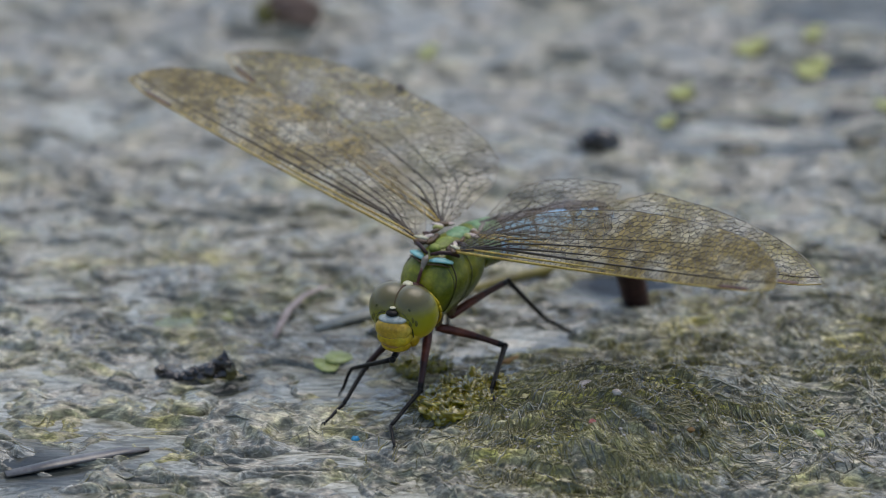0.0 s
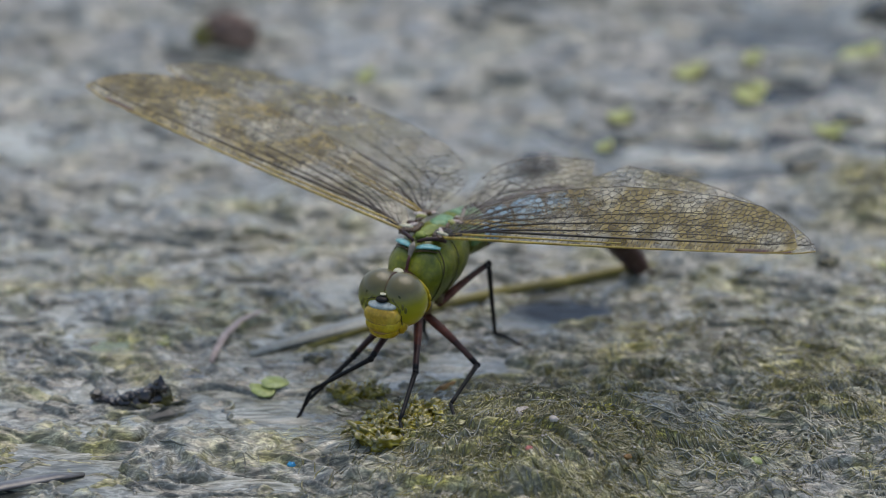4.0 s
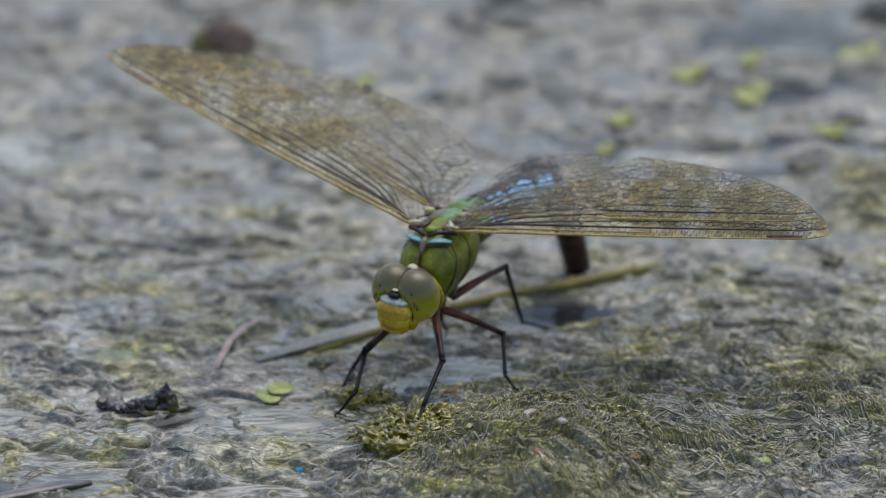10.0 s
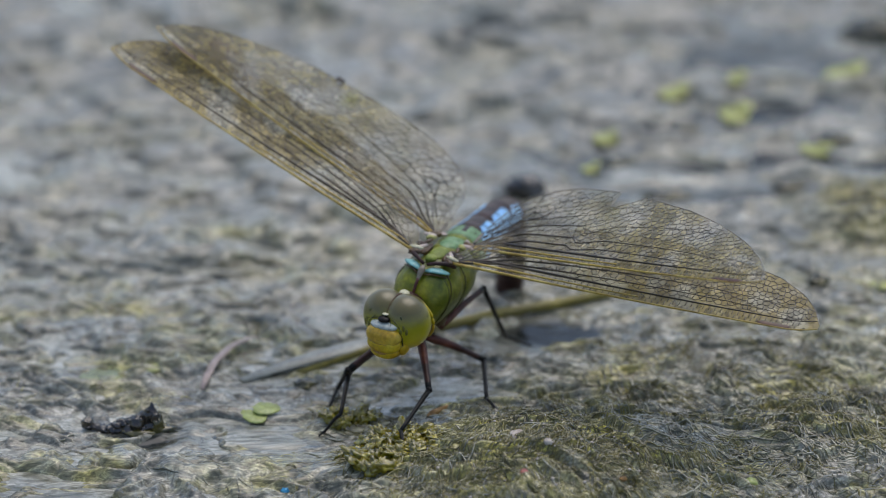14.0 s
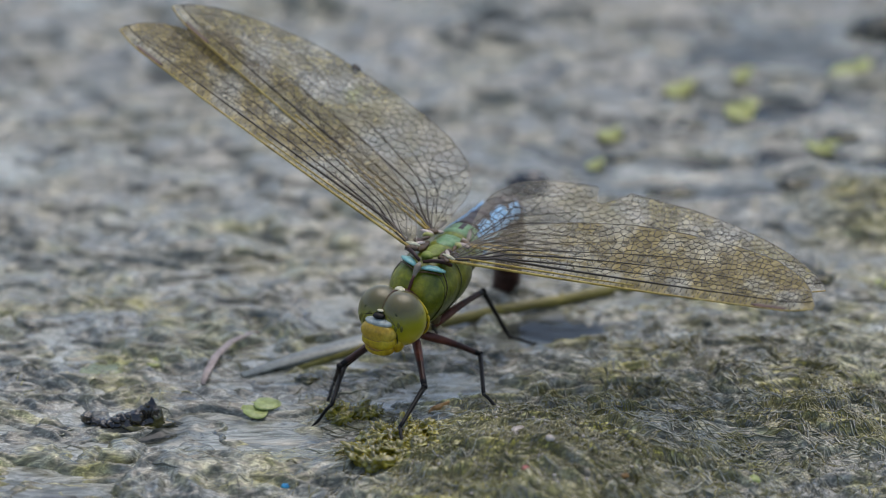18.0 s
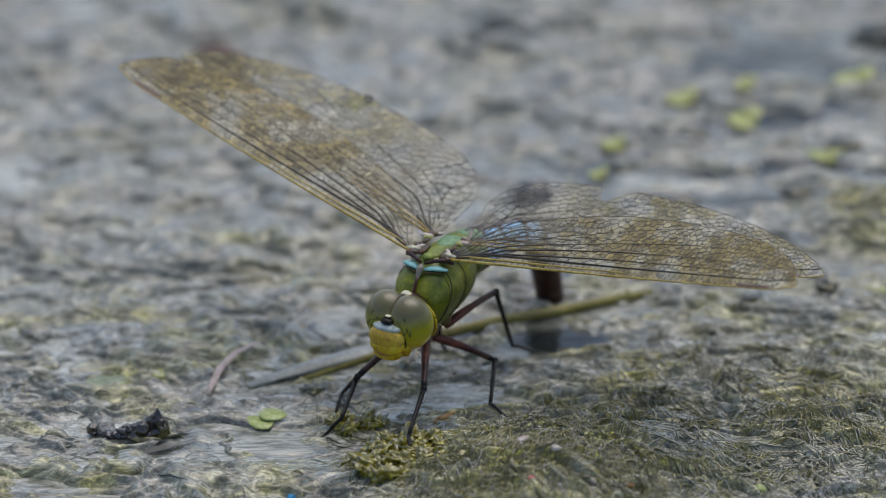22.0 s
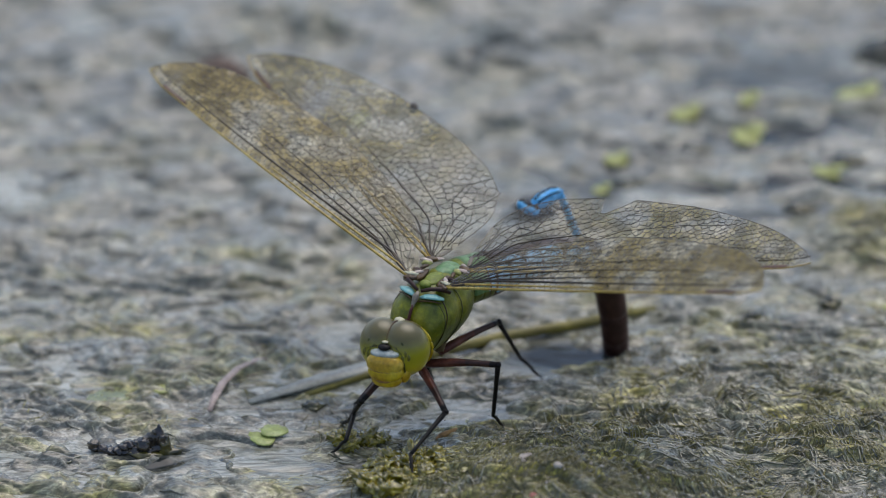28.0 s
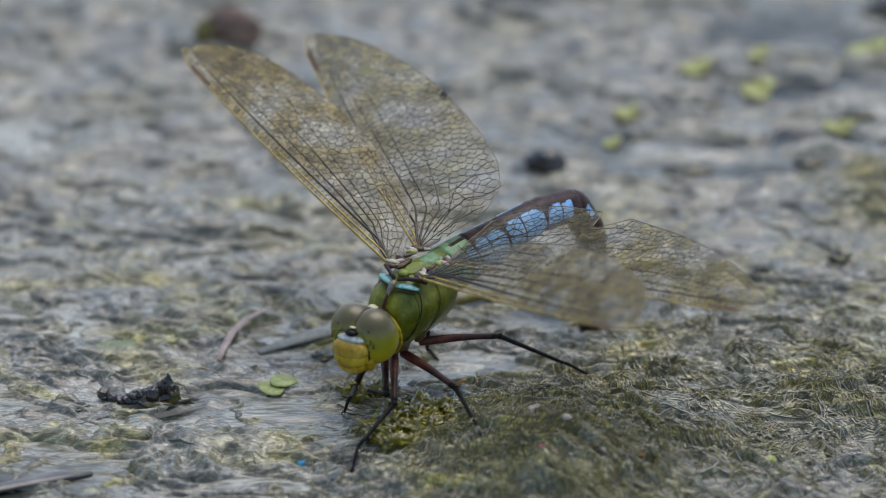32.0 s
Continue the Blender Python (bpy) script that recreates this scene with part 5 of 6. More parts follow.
for x, y, r, m, nm, lab in ((12.4, -33.4, 1.15, PEB, "pebble", "small pinkish-white pebble on the algae mound"), (16.8, -37.2, 0.65, PEB, "pebble", "tiny pale pebble on the algae mound"), (13.4, -42.6, 0.6, REDBIT, "red_chip", "tiny red chip in the algae"), (27.0, -41, 0.6, BARK, "seed_husk", "tiny tan seed husk in the algae"), (-19.7, -36.6, 0.62, BLUEBIT, "blue_chip", "tiny blue plastic chip on wet algae"), (44.8, -37.0, 1.0, LEAFG, "green_scrap", "tiny green leaf scrap on algae"), (20.5, -31.5, 0.4, PEB, "pebble", "tiny pale pebble on the algae mound"), (36, 8, 0.5, REDBIT, "red_chip", "tiny rusty chip in the algae")):
    tagged(put(part(nm, blob((0, 0, 0), (r, r * 0.8, r * 0.55), 0.4, 10, 14, 0.85, int(x * 3)), m), x, y, surface_z(x, y) + r * 0.2, x * 20), lab, nm.split("_")[-1])
stick = part("flat_stick", tube([(-68, -47.5, 0.4), (-60, -44.2, 0.7), (-52, -40.6, 0.6), (-48.5, -39.2, 0.2)], [(0.8, 0.35), (1.2, 0.45), (1.1, 0.4), (0.4, 0.25)], 12), WETSTICK)
tagged(stick, "dark grey water-worn sliver of stick floating flat", "stick")
rock = thing("rusty_clod", "blurred rust-brown clod standing out of the mat", "clod")
rock.location = (-33.5 * MM, 101.5 * MM, (surface_z(-33.5, 101.5) + 0.3) * MM)
part("clod_body", blob((0.8, 0, 1.2), (4.2, 2.6, 3.4), 0.3, 18, 26, 1.0, 4), RUST, rock)
part("clod_cap", blob((-3.6, -0.8, 1.2), (1.9, 1.6, 2.2), 0.3, 14, 20, 1.0, 6), OLIVE, rock, "olive mossy end")
dark = thing("dark_clod", "dark wet clod of rotting weed in the mat", "clod")
dark.location = (14.5 * MM, 58.0 * MM, (surface_z(14.5, 58.0) + 0.6) * MM)
part("clod_body", blob((0, 0, 0.3), (3.0, 2.2, 1.9), 0.35, 18, 26, 1.0, 11), PEAT, dark)
for k, (x, y, rx, ry, rz) in enumerate(((-17.3, -3.5, 1.7, 1.3, 0.8), (46, 24, 1.4, 1.2, 0.9), (57, 27, 1.6, 1.3, 0.9), (70, 118, 5, 4, 2.5), (28, 71, 2.6, 1.6, 0.7), (36, 60, 3.4, 1.8, 0.6), (54, 63, 2.6, 1.4, 0.6), (39, 84, 2.8, 1.6, 0.6), (62, 80, 2.6, 1.6, 0.6))):
    c = part("weed_clod", blob((0, 0, 0), (rx, ry, rz), 0.5, 18, 26, 1.0, 20 + k), MUD)
    tagged(put(c, x, y, surface_z(x, y) + 0.1), "small dark clod of wet weed in the mat", "clod", "dark clods in the mat")
rng = random.Random(5)
for k in range(95):
    a, d = rng.uniform(0, 6.28), rng.uniform(0, 1) ** 0.5
    x, y = -5.0 + 6.5 * d * math.cos(a), -29.0 + 6.0 * d * math.sin(a)
    if k >= 70:
        x, y = -10.5 + 3.6 * d * math.cos(a), -15.0 + 2.2 * d * math.sin(a)
    r, w = rng.uniform(0.4, 1.25), rng.uniform(0.9, 2.0)
    b = part("algae_bubble", blob((0, 0, 0), (r * w, r, r * 0.7), 1.0, 14, 20, 1.0, k, (rng.uniform(-30, 30), rng.uniform(-30, 30), rng.uniform(0, 180))), BEAD)
    tagged(put(b, x, y, surface_z(x, y) + r * 0.5), "glossy olive jelly bead of algae", "algae bead", "olive algae beads")
# tiny pale specks scattered over the mound
for k in range(46):
    x, y = rng.gauss(17, 9), rng.gauss(-33, 7)
    r = rng.uniform(0.12, 0.3)
    g = part("sand_grain", blob((0, 0, 0), (r, r * 0.8, r * 0.6), 0.3, 6, 8, 1.0, k), PEB)
    tagged(put(g, x, y, surface_z(x, y) + 0.25), "tiny pale speck on the algae mound", "grain", "sand grains on the mound")


# ---- rows of the movement: seconds, then places in mm and degrees ----
BODY = [
    (0, -7.65, -16.93, 16.62, -121.61, 2.09, -1.4, 5.62, 1.4, 5.21), (0.5, -7.42, -16.73, 16.65, -121.63, 1.79, -0.94, 4.86, 1.03, 6.38),
    (1, -7.64, -16.35, 16.67, -121.66, 2.1, -0.07, 4.87, 1.29, 4.86), (1.5, -7.91, -16.05, 16.31, -121.19, 2.15, 0.78, 4.92, 1.05, 4.47),
    (2, -7.5, -15.39, 16.12, -121.44, 2.06, 0.89, 4.44, 0.92, 4.46), (2.5, -6.85, -14.09, 16.4, -121.35, 1.19, 0.23, 3.53, 1.85, 3.7),
    (3, -3.44, -11.46, 18.05, -120.76, -0.65, 1.63, 2.63, 0.92, 4.41), (3.5, -1.35, -9.85, 18.65, -119.42, 0.01, 1.43, 2.91, 1.05, 2.15),
    (5.5, -0.46, -6.71, 18.05, -115.31, 1.71, 3.13, -2.49, 1.13, -5.14), (6, -0.97, -5.96, 18.06, -114.93, 1.01, 3.26, -2.71, 1.09, -6.65),
    (6.5, -0.32, -5.66, 17.73, -114.79, 1.76, 3.88, -3.32, 1.22, -6.16), (7, -0.13, -5.21, 17.73, -115.71, 1.05, 3.29, -3.48, 0.67, -5.85),
    (7.5, -0.32, -4.83, 17.7, -115.45, 1.76, 4.13, -3.02, 1.03, -6.79), (8, 0.38, -4.44, 17.8, -116.58, 0.73, 3.98, -3.64, 1.3, -6.28),
    (8.5, 0.47, -4.31, 17.59, -117.62, 0.76, 4.28, -3.87, 0.69, -6.44), (9, 0.94, -4.09, 17.64, -116.74, 1.21, 4.21, -3.17, 1.15, -5.99),
    (9.5, 0.15, -3.72, 17.83, -116.08, 1.78, 4.06, -3.33, 0.87, -6.55), (10, 0.03, -3.79, 17.61, -116.06, 1.71, 3.65, -3.85, 1.12, -5.68),
    (10.5, 0.25, -3.63, 17.65, -114.91, 1.91, 4.54, -4.35, 0.74, -6.2), (11, -0.02, -3.57, 17.65, -114.58, 1.71, 4.62, -4.56, 0.58, -6.13),
    (11.5, 0.6, -3.59, 17.67, -114.9, 1.96, 3.99, -5.5, 0.05, -4.6), (12, 0.11, -3.74, 17.67, -114.19, 2.29, 2.75, -4.95, 0.38, -4.73),
    (12.5, 0.74, -3.98, 17.6, -115.02, 2.07, 1.14, -5.12, 0.24, -2.23), (13, 1.34, -4.53, 17.21, -116.01, 1.83, -1.97, -5.53, -0.03, 1.34),
    (13.5, 1.28, -4.95, 17.08, -117.99, 1.15, -3.82, -4.82, 0.08, 3.9), (14, 1.22, -5.22, 17.07, -118.91, 0.35, -5.74, -4.26, 0.47, 5.59),
    (14.5, 0.39, -5.53, 17, -119.45, -0.32, -6.36, -4, 0.16, 5.89), (16.5, 0.23, -6.28, 16.83, -121, -1.25, -8.79, -3.39, 1.03, 8.45),
    (17, 0.55, -6.35, 16.72, -120.77, -1.26, -8.78, -4.09, 1.2, 9.02), (17.5, 0.22, -6.17, 16.85, -120.07, -0.99, -8.04, -4.17, 1.08, 7.81),
    (18, 0.3, -5.79, 16.99, -118.91, -0.24, -6.72, -4.27, 0.28, 6.49), (18.5, 0.13, -5.46, 17.14, -118.98, 0.21, -4.84, -3.66, 0.64, 4.93),
    (19, -0.36, -5.1, 17.27, -117.92, 0.67, -3.41, -4.16, 0.76, 2.89), (19.5, -0.19, -5.03, 17.13, -118.62, 0.69, -2.15, -4.11, 0.36, 1.65),
    (20, -0.31, -4.7, 17.28, -117.91, 1, -1.97, -4, 0.64, -0.2), (20.5, -0.01, -4.41, 17.44, -117.69, 1.56, -0.56, -3.41, 0.9, -0.57),
    (21, 0.05, -4.26, 17.4, -117.43, 1.69, -0.25, -2.89, 0.33, -1.07), (21.5, 0.08, -4.24, 17.3, -117.41, 1.99, 0.48, -2.77, 0.23, -1.83),
    (22, 0.42, -4.02, 17.46, -118, 1.36, 0.78, -3.19, 0.55, -1.69), (22.5, 0.71, -4, 17.47, -117.8, 1.53, 0.48, -3.38, 0.34, -2.48),
    (23, 0.35, -3.96, 17.52, -117.15, 1.39, 1.2, -3.26, 0.02, -3.03), (23.5, 0.63, -3.97, 17.61, -118.21, 1.19, 1.32, -3.35, 0.12, -2.9),
    (24, 0.75, -3.94, 17.87, -118.54, 0.44, 1.19, -2.77, 0.39, -1.99), (24.5, 0.83, -4.06, 18.03, -119.25, 1.53, 1.08, -2.94, 0.14, -1.88),
    (25, 0.22, -4.36, 18.14, -119.2, 2.48, 1.48, -2.32, 0.12, -2.23), (25.5, -0.26, -4.88, 18.17, -117.93, 4.06, 1.9, -0.76, -0.52, -3.26),
    (27.5, -0.24, -7.21, 18.6, -120.05, 1.82, -2.99, 5.65, -4.09, 5.63), (28, -0.41, -8.47, 18.08, -120.56, 2.74, -2.61, 5.89, -4.41, 5.87),
    (28.5, -2.52, -9.58, 17.67, -118.56, 3.43, -2.02, 6.38, -5.17, 4.62), (29, -1.78, -9.95, 18.29, -119.1, 3.58, -2.03, 5.92, -5.23, 5.38),
    (29.5, -5.06, -12.37, 16.22, -117.73, 5.87, -0.56, 6.74, -2.31, 5.23), (30, -2.29, -10.55, 19.18, -120.77, 2.05, -0.68, 6.38, -4.05, 4.65),
    (30.5, -3.6, -12.32, 17.8, -120.42, 2.85, -1.41, 7.13, -4.18, 3.07), (31, -3.26, -12.8, 18.11, -123.52, 2.76, -1.04, 7.6, -4.64, 3.4),
    (31.5, -3.46, -14.46, 16.83, -125.22, 3.24, -1.24, 7.2, -5.43, 3.1), (32, -4.34, -15.87, 15.7, -129.84, 3.42, -2.27, 5.76, -6.43, 3.01),
]
FLAP = [
    (0, -3.8, 11.6, 12, -17.3, 9.6, 14.3, 3.5, 12.7, 20.5, -12.1, 3.2, 11.6), (1, -5.7, 11.2, 12, -19.7, 8.5, 14.4, 4.7, 12.9, 17.9, -11.1, 3.8, 13.7),
    (2, -6.4, 11.5, 12, -20.4, 8.5, 13.9, 5.3, 12.8, 18.3, -10.6, 4.4, 11.5), (3, 0.1, 12.1, 12, -10.6, 9.4, 6.5, -0.9, 10.7, 20, -16.4, -0.2, 16.8),
    (6, -2.5, 18.6, 12, -16.8, 15.3, 2.2, -8.6, 4.5, 15.5, -13.4, 3.3, 12.4), (7, -8.2, 18.3, 12, -17, 14.6, 7.6, -15.3, 3.2, 16.5, -6.5, 7.6, 7.2),
    (8, -9.6, 19.7, 12, -15, 16, 7.4, -14.9, -0.4, 17.7, 6, 9.8, 2.2), (9, -11.8, 17.6, 12, -16.2, 15, 7.6, -13.9, 0.8, 18, -1.6, 7.5, 6.7),
    (10, -4.4, 20.8, 12, -16.9, 14.1, 5, -15, 1.5, 15.5, -9.5, 4.4, 9.2), (11, -4.1, 16.4, 12, -15.5, 13.1, 3.6, -15.5, 3, 14.1, -12.9, 5, 12.3),
    (12, -3.3, 13.3, 12, -11.9, 14.1, 7.3, -2.2, 9.1, 15.8, -13.3, 1.2, 18.8), (13, 1.9, 15.8, 12, -3.8, 17, 8.9, -5.7, 4.2, 18.2, 9.2, 12.5, 17.5),
    (14, 0.8, 18.4, 12, 0.6, 22.2, 8, -8.8, 5, 17.8, 9.3, 17.6, 17.9), (17, -0, 19.1, 12, 1.7, 25, 10.1, -17.2, 6, 16.1, -0.1, 18, 18.3),
    (18, -1.8, 18.9, 12, -4.1, 22.3, 12.2, -7.2, 10, 18.8, -20, 3.7, 15.6), (19, -1.8, 21.8, 12, -10.2, 18.8, 8.7, -8.1, 8.2, 19.2, -17.5, 3.9, 12.2),
    (20, -2.3, 21.1, 12, -10.8, 19.9, 6.8, -3.8, 10.8, 18.1, -16.7, 3.4, 14.1), (21, -3.6, 20, 12, -14, 16.2, 7.7, -2.8, 8.1, 16.3, -14.2, 2.6, 11.6),
    (22, -6.4, 18.7, 12, -14.8, 16.6, 7.9, -0.1, 8.6, 17.3, -15.3, 0.2, 12.9), (23, -5, 20.9, 12, -14.3, 16.1, 10, -16.9, 3.6, 13.7, -9.4, 4.8, 10.8),
    (23.6, -6.4, 23.3, 12, -14.4, 13.2, 10.4, -16.2, 4.3, 14.4, -4, 8.5, 5.6), (23.7, -6.6, 31.7, 12, -14.4, 42.7, 10.5, -16.1, 4.4, 6.5, -3.1, -8.9, -9.2),
    (23.8, -6.8, 24.1, 12, -14.4, 12.2, 10.6, -16, 4.5, 14.6, -2.2, 9.7, 3.9), (24, -7.3, 24.9, 12, -14.4, 11.2, 10.7, -15.8, 4.7, 14.8, -0.4, 10.9, 2.2),
    (25, -10.4, 19, 12, -20.2, 15.2, 7.9, 0.3, 10.3, 15.7, -13.8, 1.9, 9.6), (25.5, -8.1, 17.5, 12, -20.8, 16.5, 18.2, 1.6, 13.8, 15, -13.6, 4.7, 11.8),
    (28, -12, 15.9, 12, -25.5, 12.5, 17.1, 4.8, 19.7, 14.3, -11.5, 13.6, 13), (29, -8.8, 16.4, 12, -23.6, 13.9, 20.8, 6.1, 19.1, 19.5, -10.5, 13.7, 14.4),
    (29.4, -9.7, 16.4, 12, -23.8, 13.8, 17.9, 5.3, 19.3, 18.3, -10.5, 14, 13.8), (29.5, -19.9, 68.4, 22, -37.9, 71.8, 31.1, 30.1, 64.3, 28.1, 4.5, 70.1, 23.7),
    (29.6, -20.2, 44.4, 26, -34, 53.8, 30.4, 30, -5.6, 27.8, 9.5, -9.8, 23.6), (29.7, -10.4, 16.4, 12, -24, 13.8, 15.7, 4.8, 19.5, 17.5, -10.5, 14, 13.4),
    (30, -11.1, 16.4, 12, -24.2, 13.7, 13.5, 4.2, 19.6, 16.6, -10.5, 14, 13), (31, -12.2, 13.7, 12, -28.1, 10.5, 17.1, 6.9, 19.5, 17.5, -9.3, 6.9, 16.6),
    (31.5, -12.9, 13.5, 12, -28.7, 10.7, 18.8, 7.5, 19.5, 20, -8.1, 8.4, 14.5),
    (32, -13.6, 13.4, 12, -29.3, 10.9, 20.5, 18.5, 20, 24.6, -6.9, 10.5, 12.5),
]
# ankle x, y, z and foot x, y on the mat, and the turn of the knee about the line from hip to ankle
STEPS = {
    "LF": [(0, -14.8, -37.1, 2.9, -14.2, -41, -153), (3, -6.1, -32.8, 3.9, -4.9, -36.7, -103), (6, -2.9, -28.3, 5.1, -2.8, -32.2, -104), (9, -2.4, -26, 5.1, -2.8, -29.9, -86), (13, -3.6, -26.5, 4.9, -3.2, -30.4, -100), (17, -4.1, -28.4, 5.2, -3.3, -32.2, -104), (19, -3.9, -27.1, 5.3, -3.5, -30.9, -98), (25, -3.2, -26.3, 4.7, -3.1, -30.3, -85), (28, -3.5, -28.6, 5.7, -3.2, -32.3, -87), (29, -3.4, -31, 6.9, -2.9, -33.8, -90), (31, -8.3, -27.5, 2.9, -8.7, -31.7, -164), (32, -11.9, -36.3, 3.2, -12.9, -40, -85)],
    "LM": [(0, -0.8, -29.6, 4.9, -0.1, -34.2, -95), (3, -0.4, -31.6, 6.2, 0.2, -35.9, -111), (6, 8.7, -19.8, 6.2, 10.4, -24, -97), (9, 9.1, -16.4, 5.2, 10.6, -20.7, -103), (13, 8.5, -15.8, 4.3, 10.3, -20.1, -107), (17, 7.6, -16.7, 5, 9.9, -20.7, -105), (19, 7.8, -16, 4.5, 10.1, -20, -102), (25, 8, -15.7, 4.6, 10, -19.9, -102), (28, 8, -12.4, 3.6, 9.4, -9.2, 23), (29, 7.8, -10.6, 2.6, 9.8, -14.7, 19), (31, 7.3, -13.1, 2.5, 9.6, -17.1, 19), (32, 4.8, -36.3, 5.9, 5.8, -40.8, -93)],
    "LH": [(0, 6.8, -5.9, 4.1, 10.9, -3.9, -3), (3, 7.1, -4.9, 4.1, 11.2, -3.7, -8), (6, 12.3, 5.2, 3.8, 16, 7.5, 0), (9, 11.7, 5.7, 2.3, 15.5, 8.6, 2), (13, 11.2, 7.1, 2.8, 14.7, 10.1, -2), (17, 11.6, 6.3, 3.1, 15.2, 9.1, -3), (19, 11.3, 6.1, 1.9, 15.1, 9.2, -2), (25, 11, 7.2, 3.2, 14.6, 9.7, 7), (28, 12, 3.9, 4.4, 15.1, 6.5, 14), (29, 14.9, -2.6, 4.4, 19.1, -1.1, 7), (31, 11.3, -3.6, 4.6, 15.5, -1.9, 22), (32, 16.2, -11.1, 3.9, 20.7, -9.6, 20)],
    "RF": [(0, -21.6, -29.6, 2.4, -24, -32.8, 124), (3, -20, -17.8, 0.8, -21.2, -21.8, 122), (6, -12.8, -21.9, 4, -15.5, -21, 117), (9, -12.1, -19.6, 4.1, -15, -19.6, 114), (13, -11.9, -20.1, 3.9, -15, -19.9, 107), (17, -13.6, -17.5, 4.1, -16.5, -17.8, 110), (19, -13.5, -19.3, 4.1, -16, -18.2, 114), (25, -12.5, -19.8, 4, -15.2, -18.3, 111), (28, -12.6, -21.1, 4, -14.4, -18.5, 125), (29, -12, -16.1, 2.4, -14.5, -19.1, 125), (31, -12.2, -17.1, 2.3, -14.4, -20.4, 130), (32, -13.3, -23.7, 4.1, -14.2, -20.9, 142)],
    "RM": [(0, -20.5, -23, 4.8, -22.4, -22, 286), (3, -19, -24.2, 4.8, -20.9, -23.2, 286), (6, -13.2, -7.7, 1.2, -14.4, -12.1, 284), (9, -12.7, -6.1, 1, -14, -10.4, 290), (13, -12.7, -6.1, 1, -13.9, -10.5, 290), (19, -13.4, -5.6, 1.4, -14.4, -10, 286), (25, -12.5, -5.9, 1.1, -13.6, -10.3, 286), (28, -12.4, -12, 2.4, -13.3, -8, 295), (31, -12.6, -16.4, 3.1, -13.1, -12.6, 295), (32, -10.4, -19.1, 3.1, -10.9, -15.3, 295)],
}
REAR_FOOT = [(0, -6.2, -4.3), (2, -5.6, -3.1), (3, -1.8, 0.2), (6, -0, 6), (13, 1.4, 8.1), (25, 1.8, 8), (29, -0.8, 3.1), (30, -0.8, 2), (32, -1, -3.3)]
TAIL = [
    (0, 20.6, 9.4, -4.7), (1, 24.7, 10.4, -2), (2, 23.4, 14.1, -2.3), (3, 26.6, 19.3, -2.6),
    (3.5, 31.4, 24.2, 2.2), (5.5, 18.7, 28.6, -5.4), (6, 18.3, 32.2, -4), (7, 18.3, 30.3, -4.4),
    (8, 18.8, 31.1, -3.6), (9, 23.2, 27.9, -1.3), (10, 20.7, 28.2, -4.4), (11, 14, 28, -6.5),
    (12, 13, 29.2, -5.6), (13, 13.6, 27.5, -4.8), (14, 11.2, 27.1, -7.1), (17, 8.7, 23.9, -8),
    (18, 10.1, 26.3, -7), (19, 9.1, 26.3, -3.6), (20, 13.3, 28, -5.5), (21, 14.8, 28.9, -8.9),
    (22, 17.7, 27.7, -8.8), (23, 18.4, 26.3, -8.3), (24, 20.6, 31.4, -1.9), (24.05, 23.1, 31.3, 6.9),
    (24.1, 25.3, 30.7, 15.4), (24.3, 23.4, 23.9, -3.8), (25, 24, 30.5, -3), (25.5, 23, 30.5, -3),
    (27.5, 23.4, 15.7, -4), (28, 26.0, 15.8, -4.2), (29, 18.5, 12.6, -3.4), (30, 17.4, 13.6, -4),
    (31, 22, 11.5, -1), (32, 20.5, 6.9, -0.7),
]
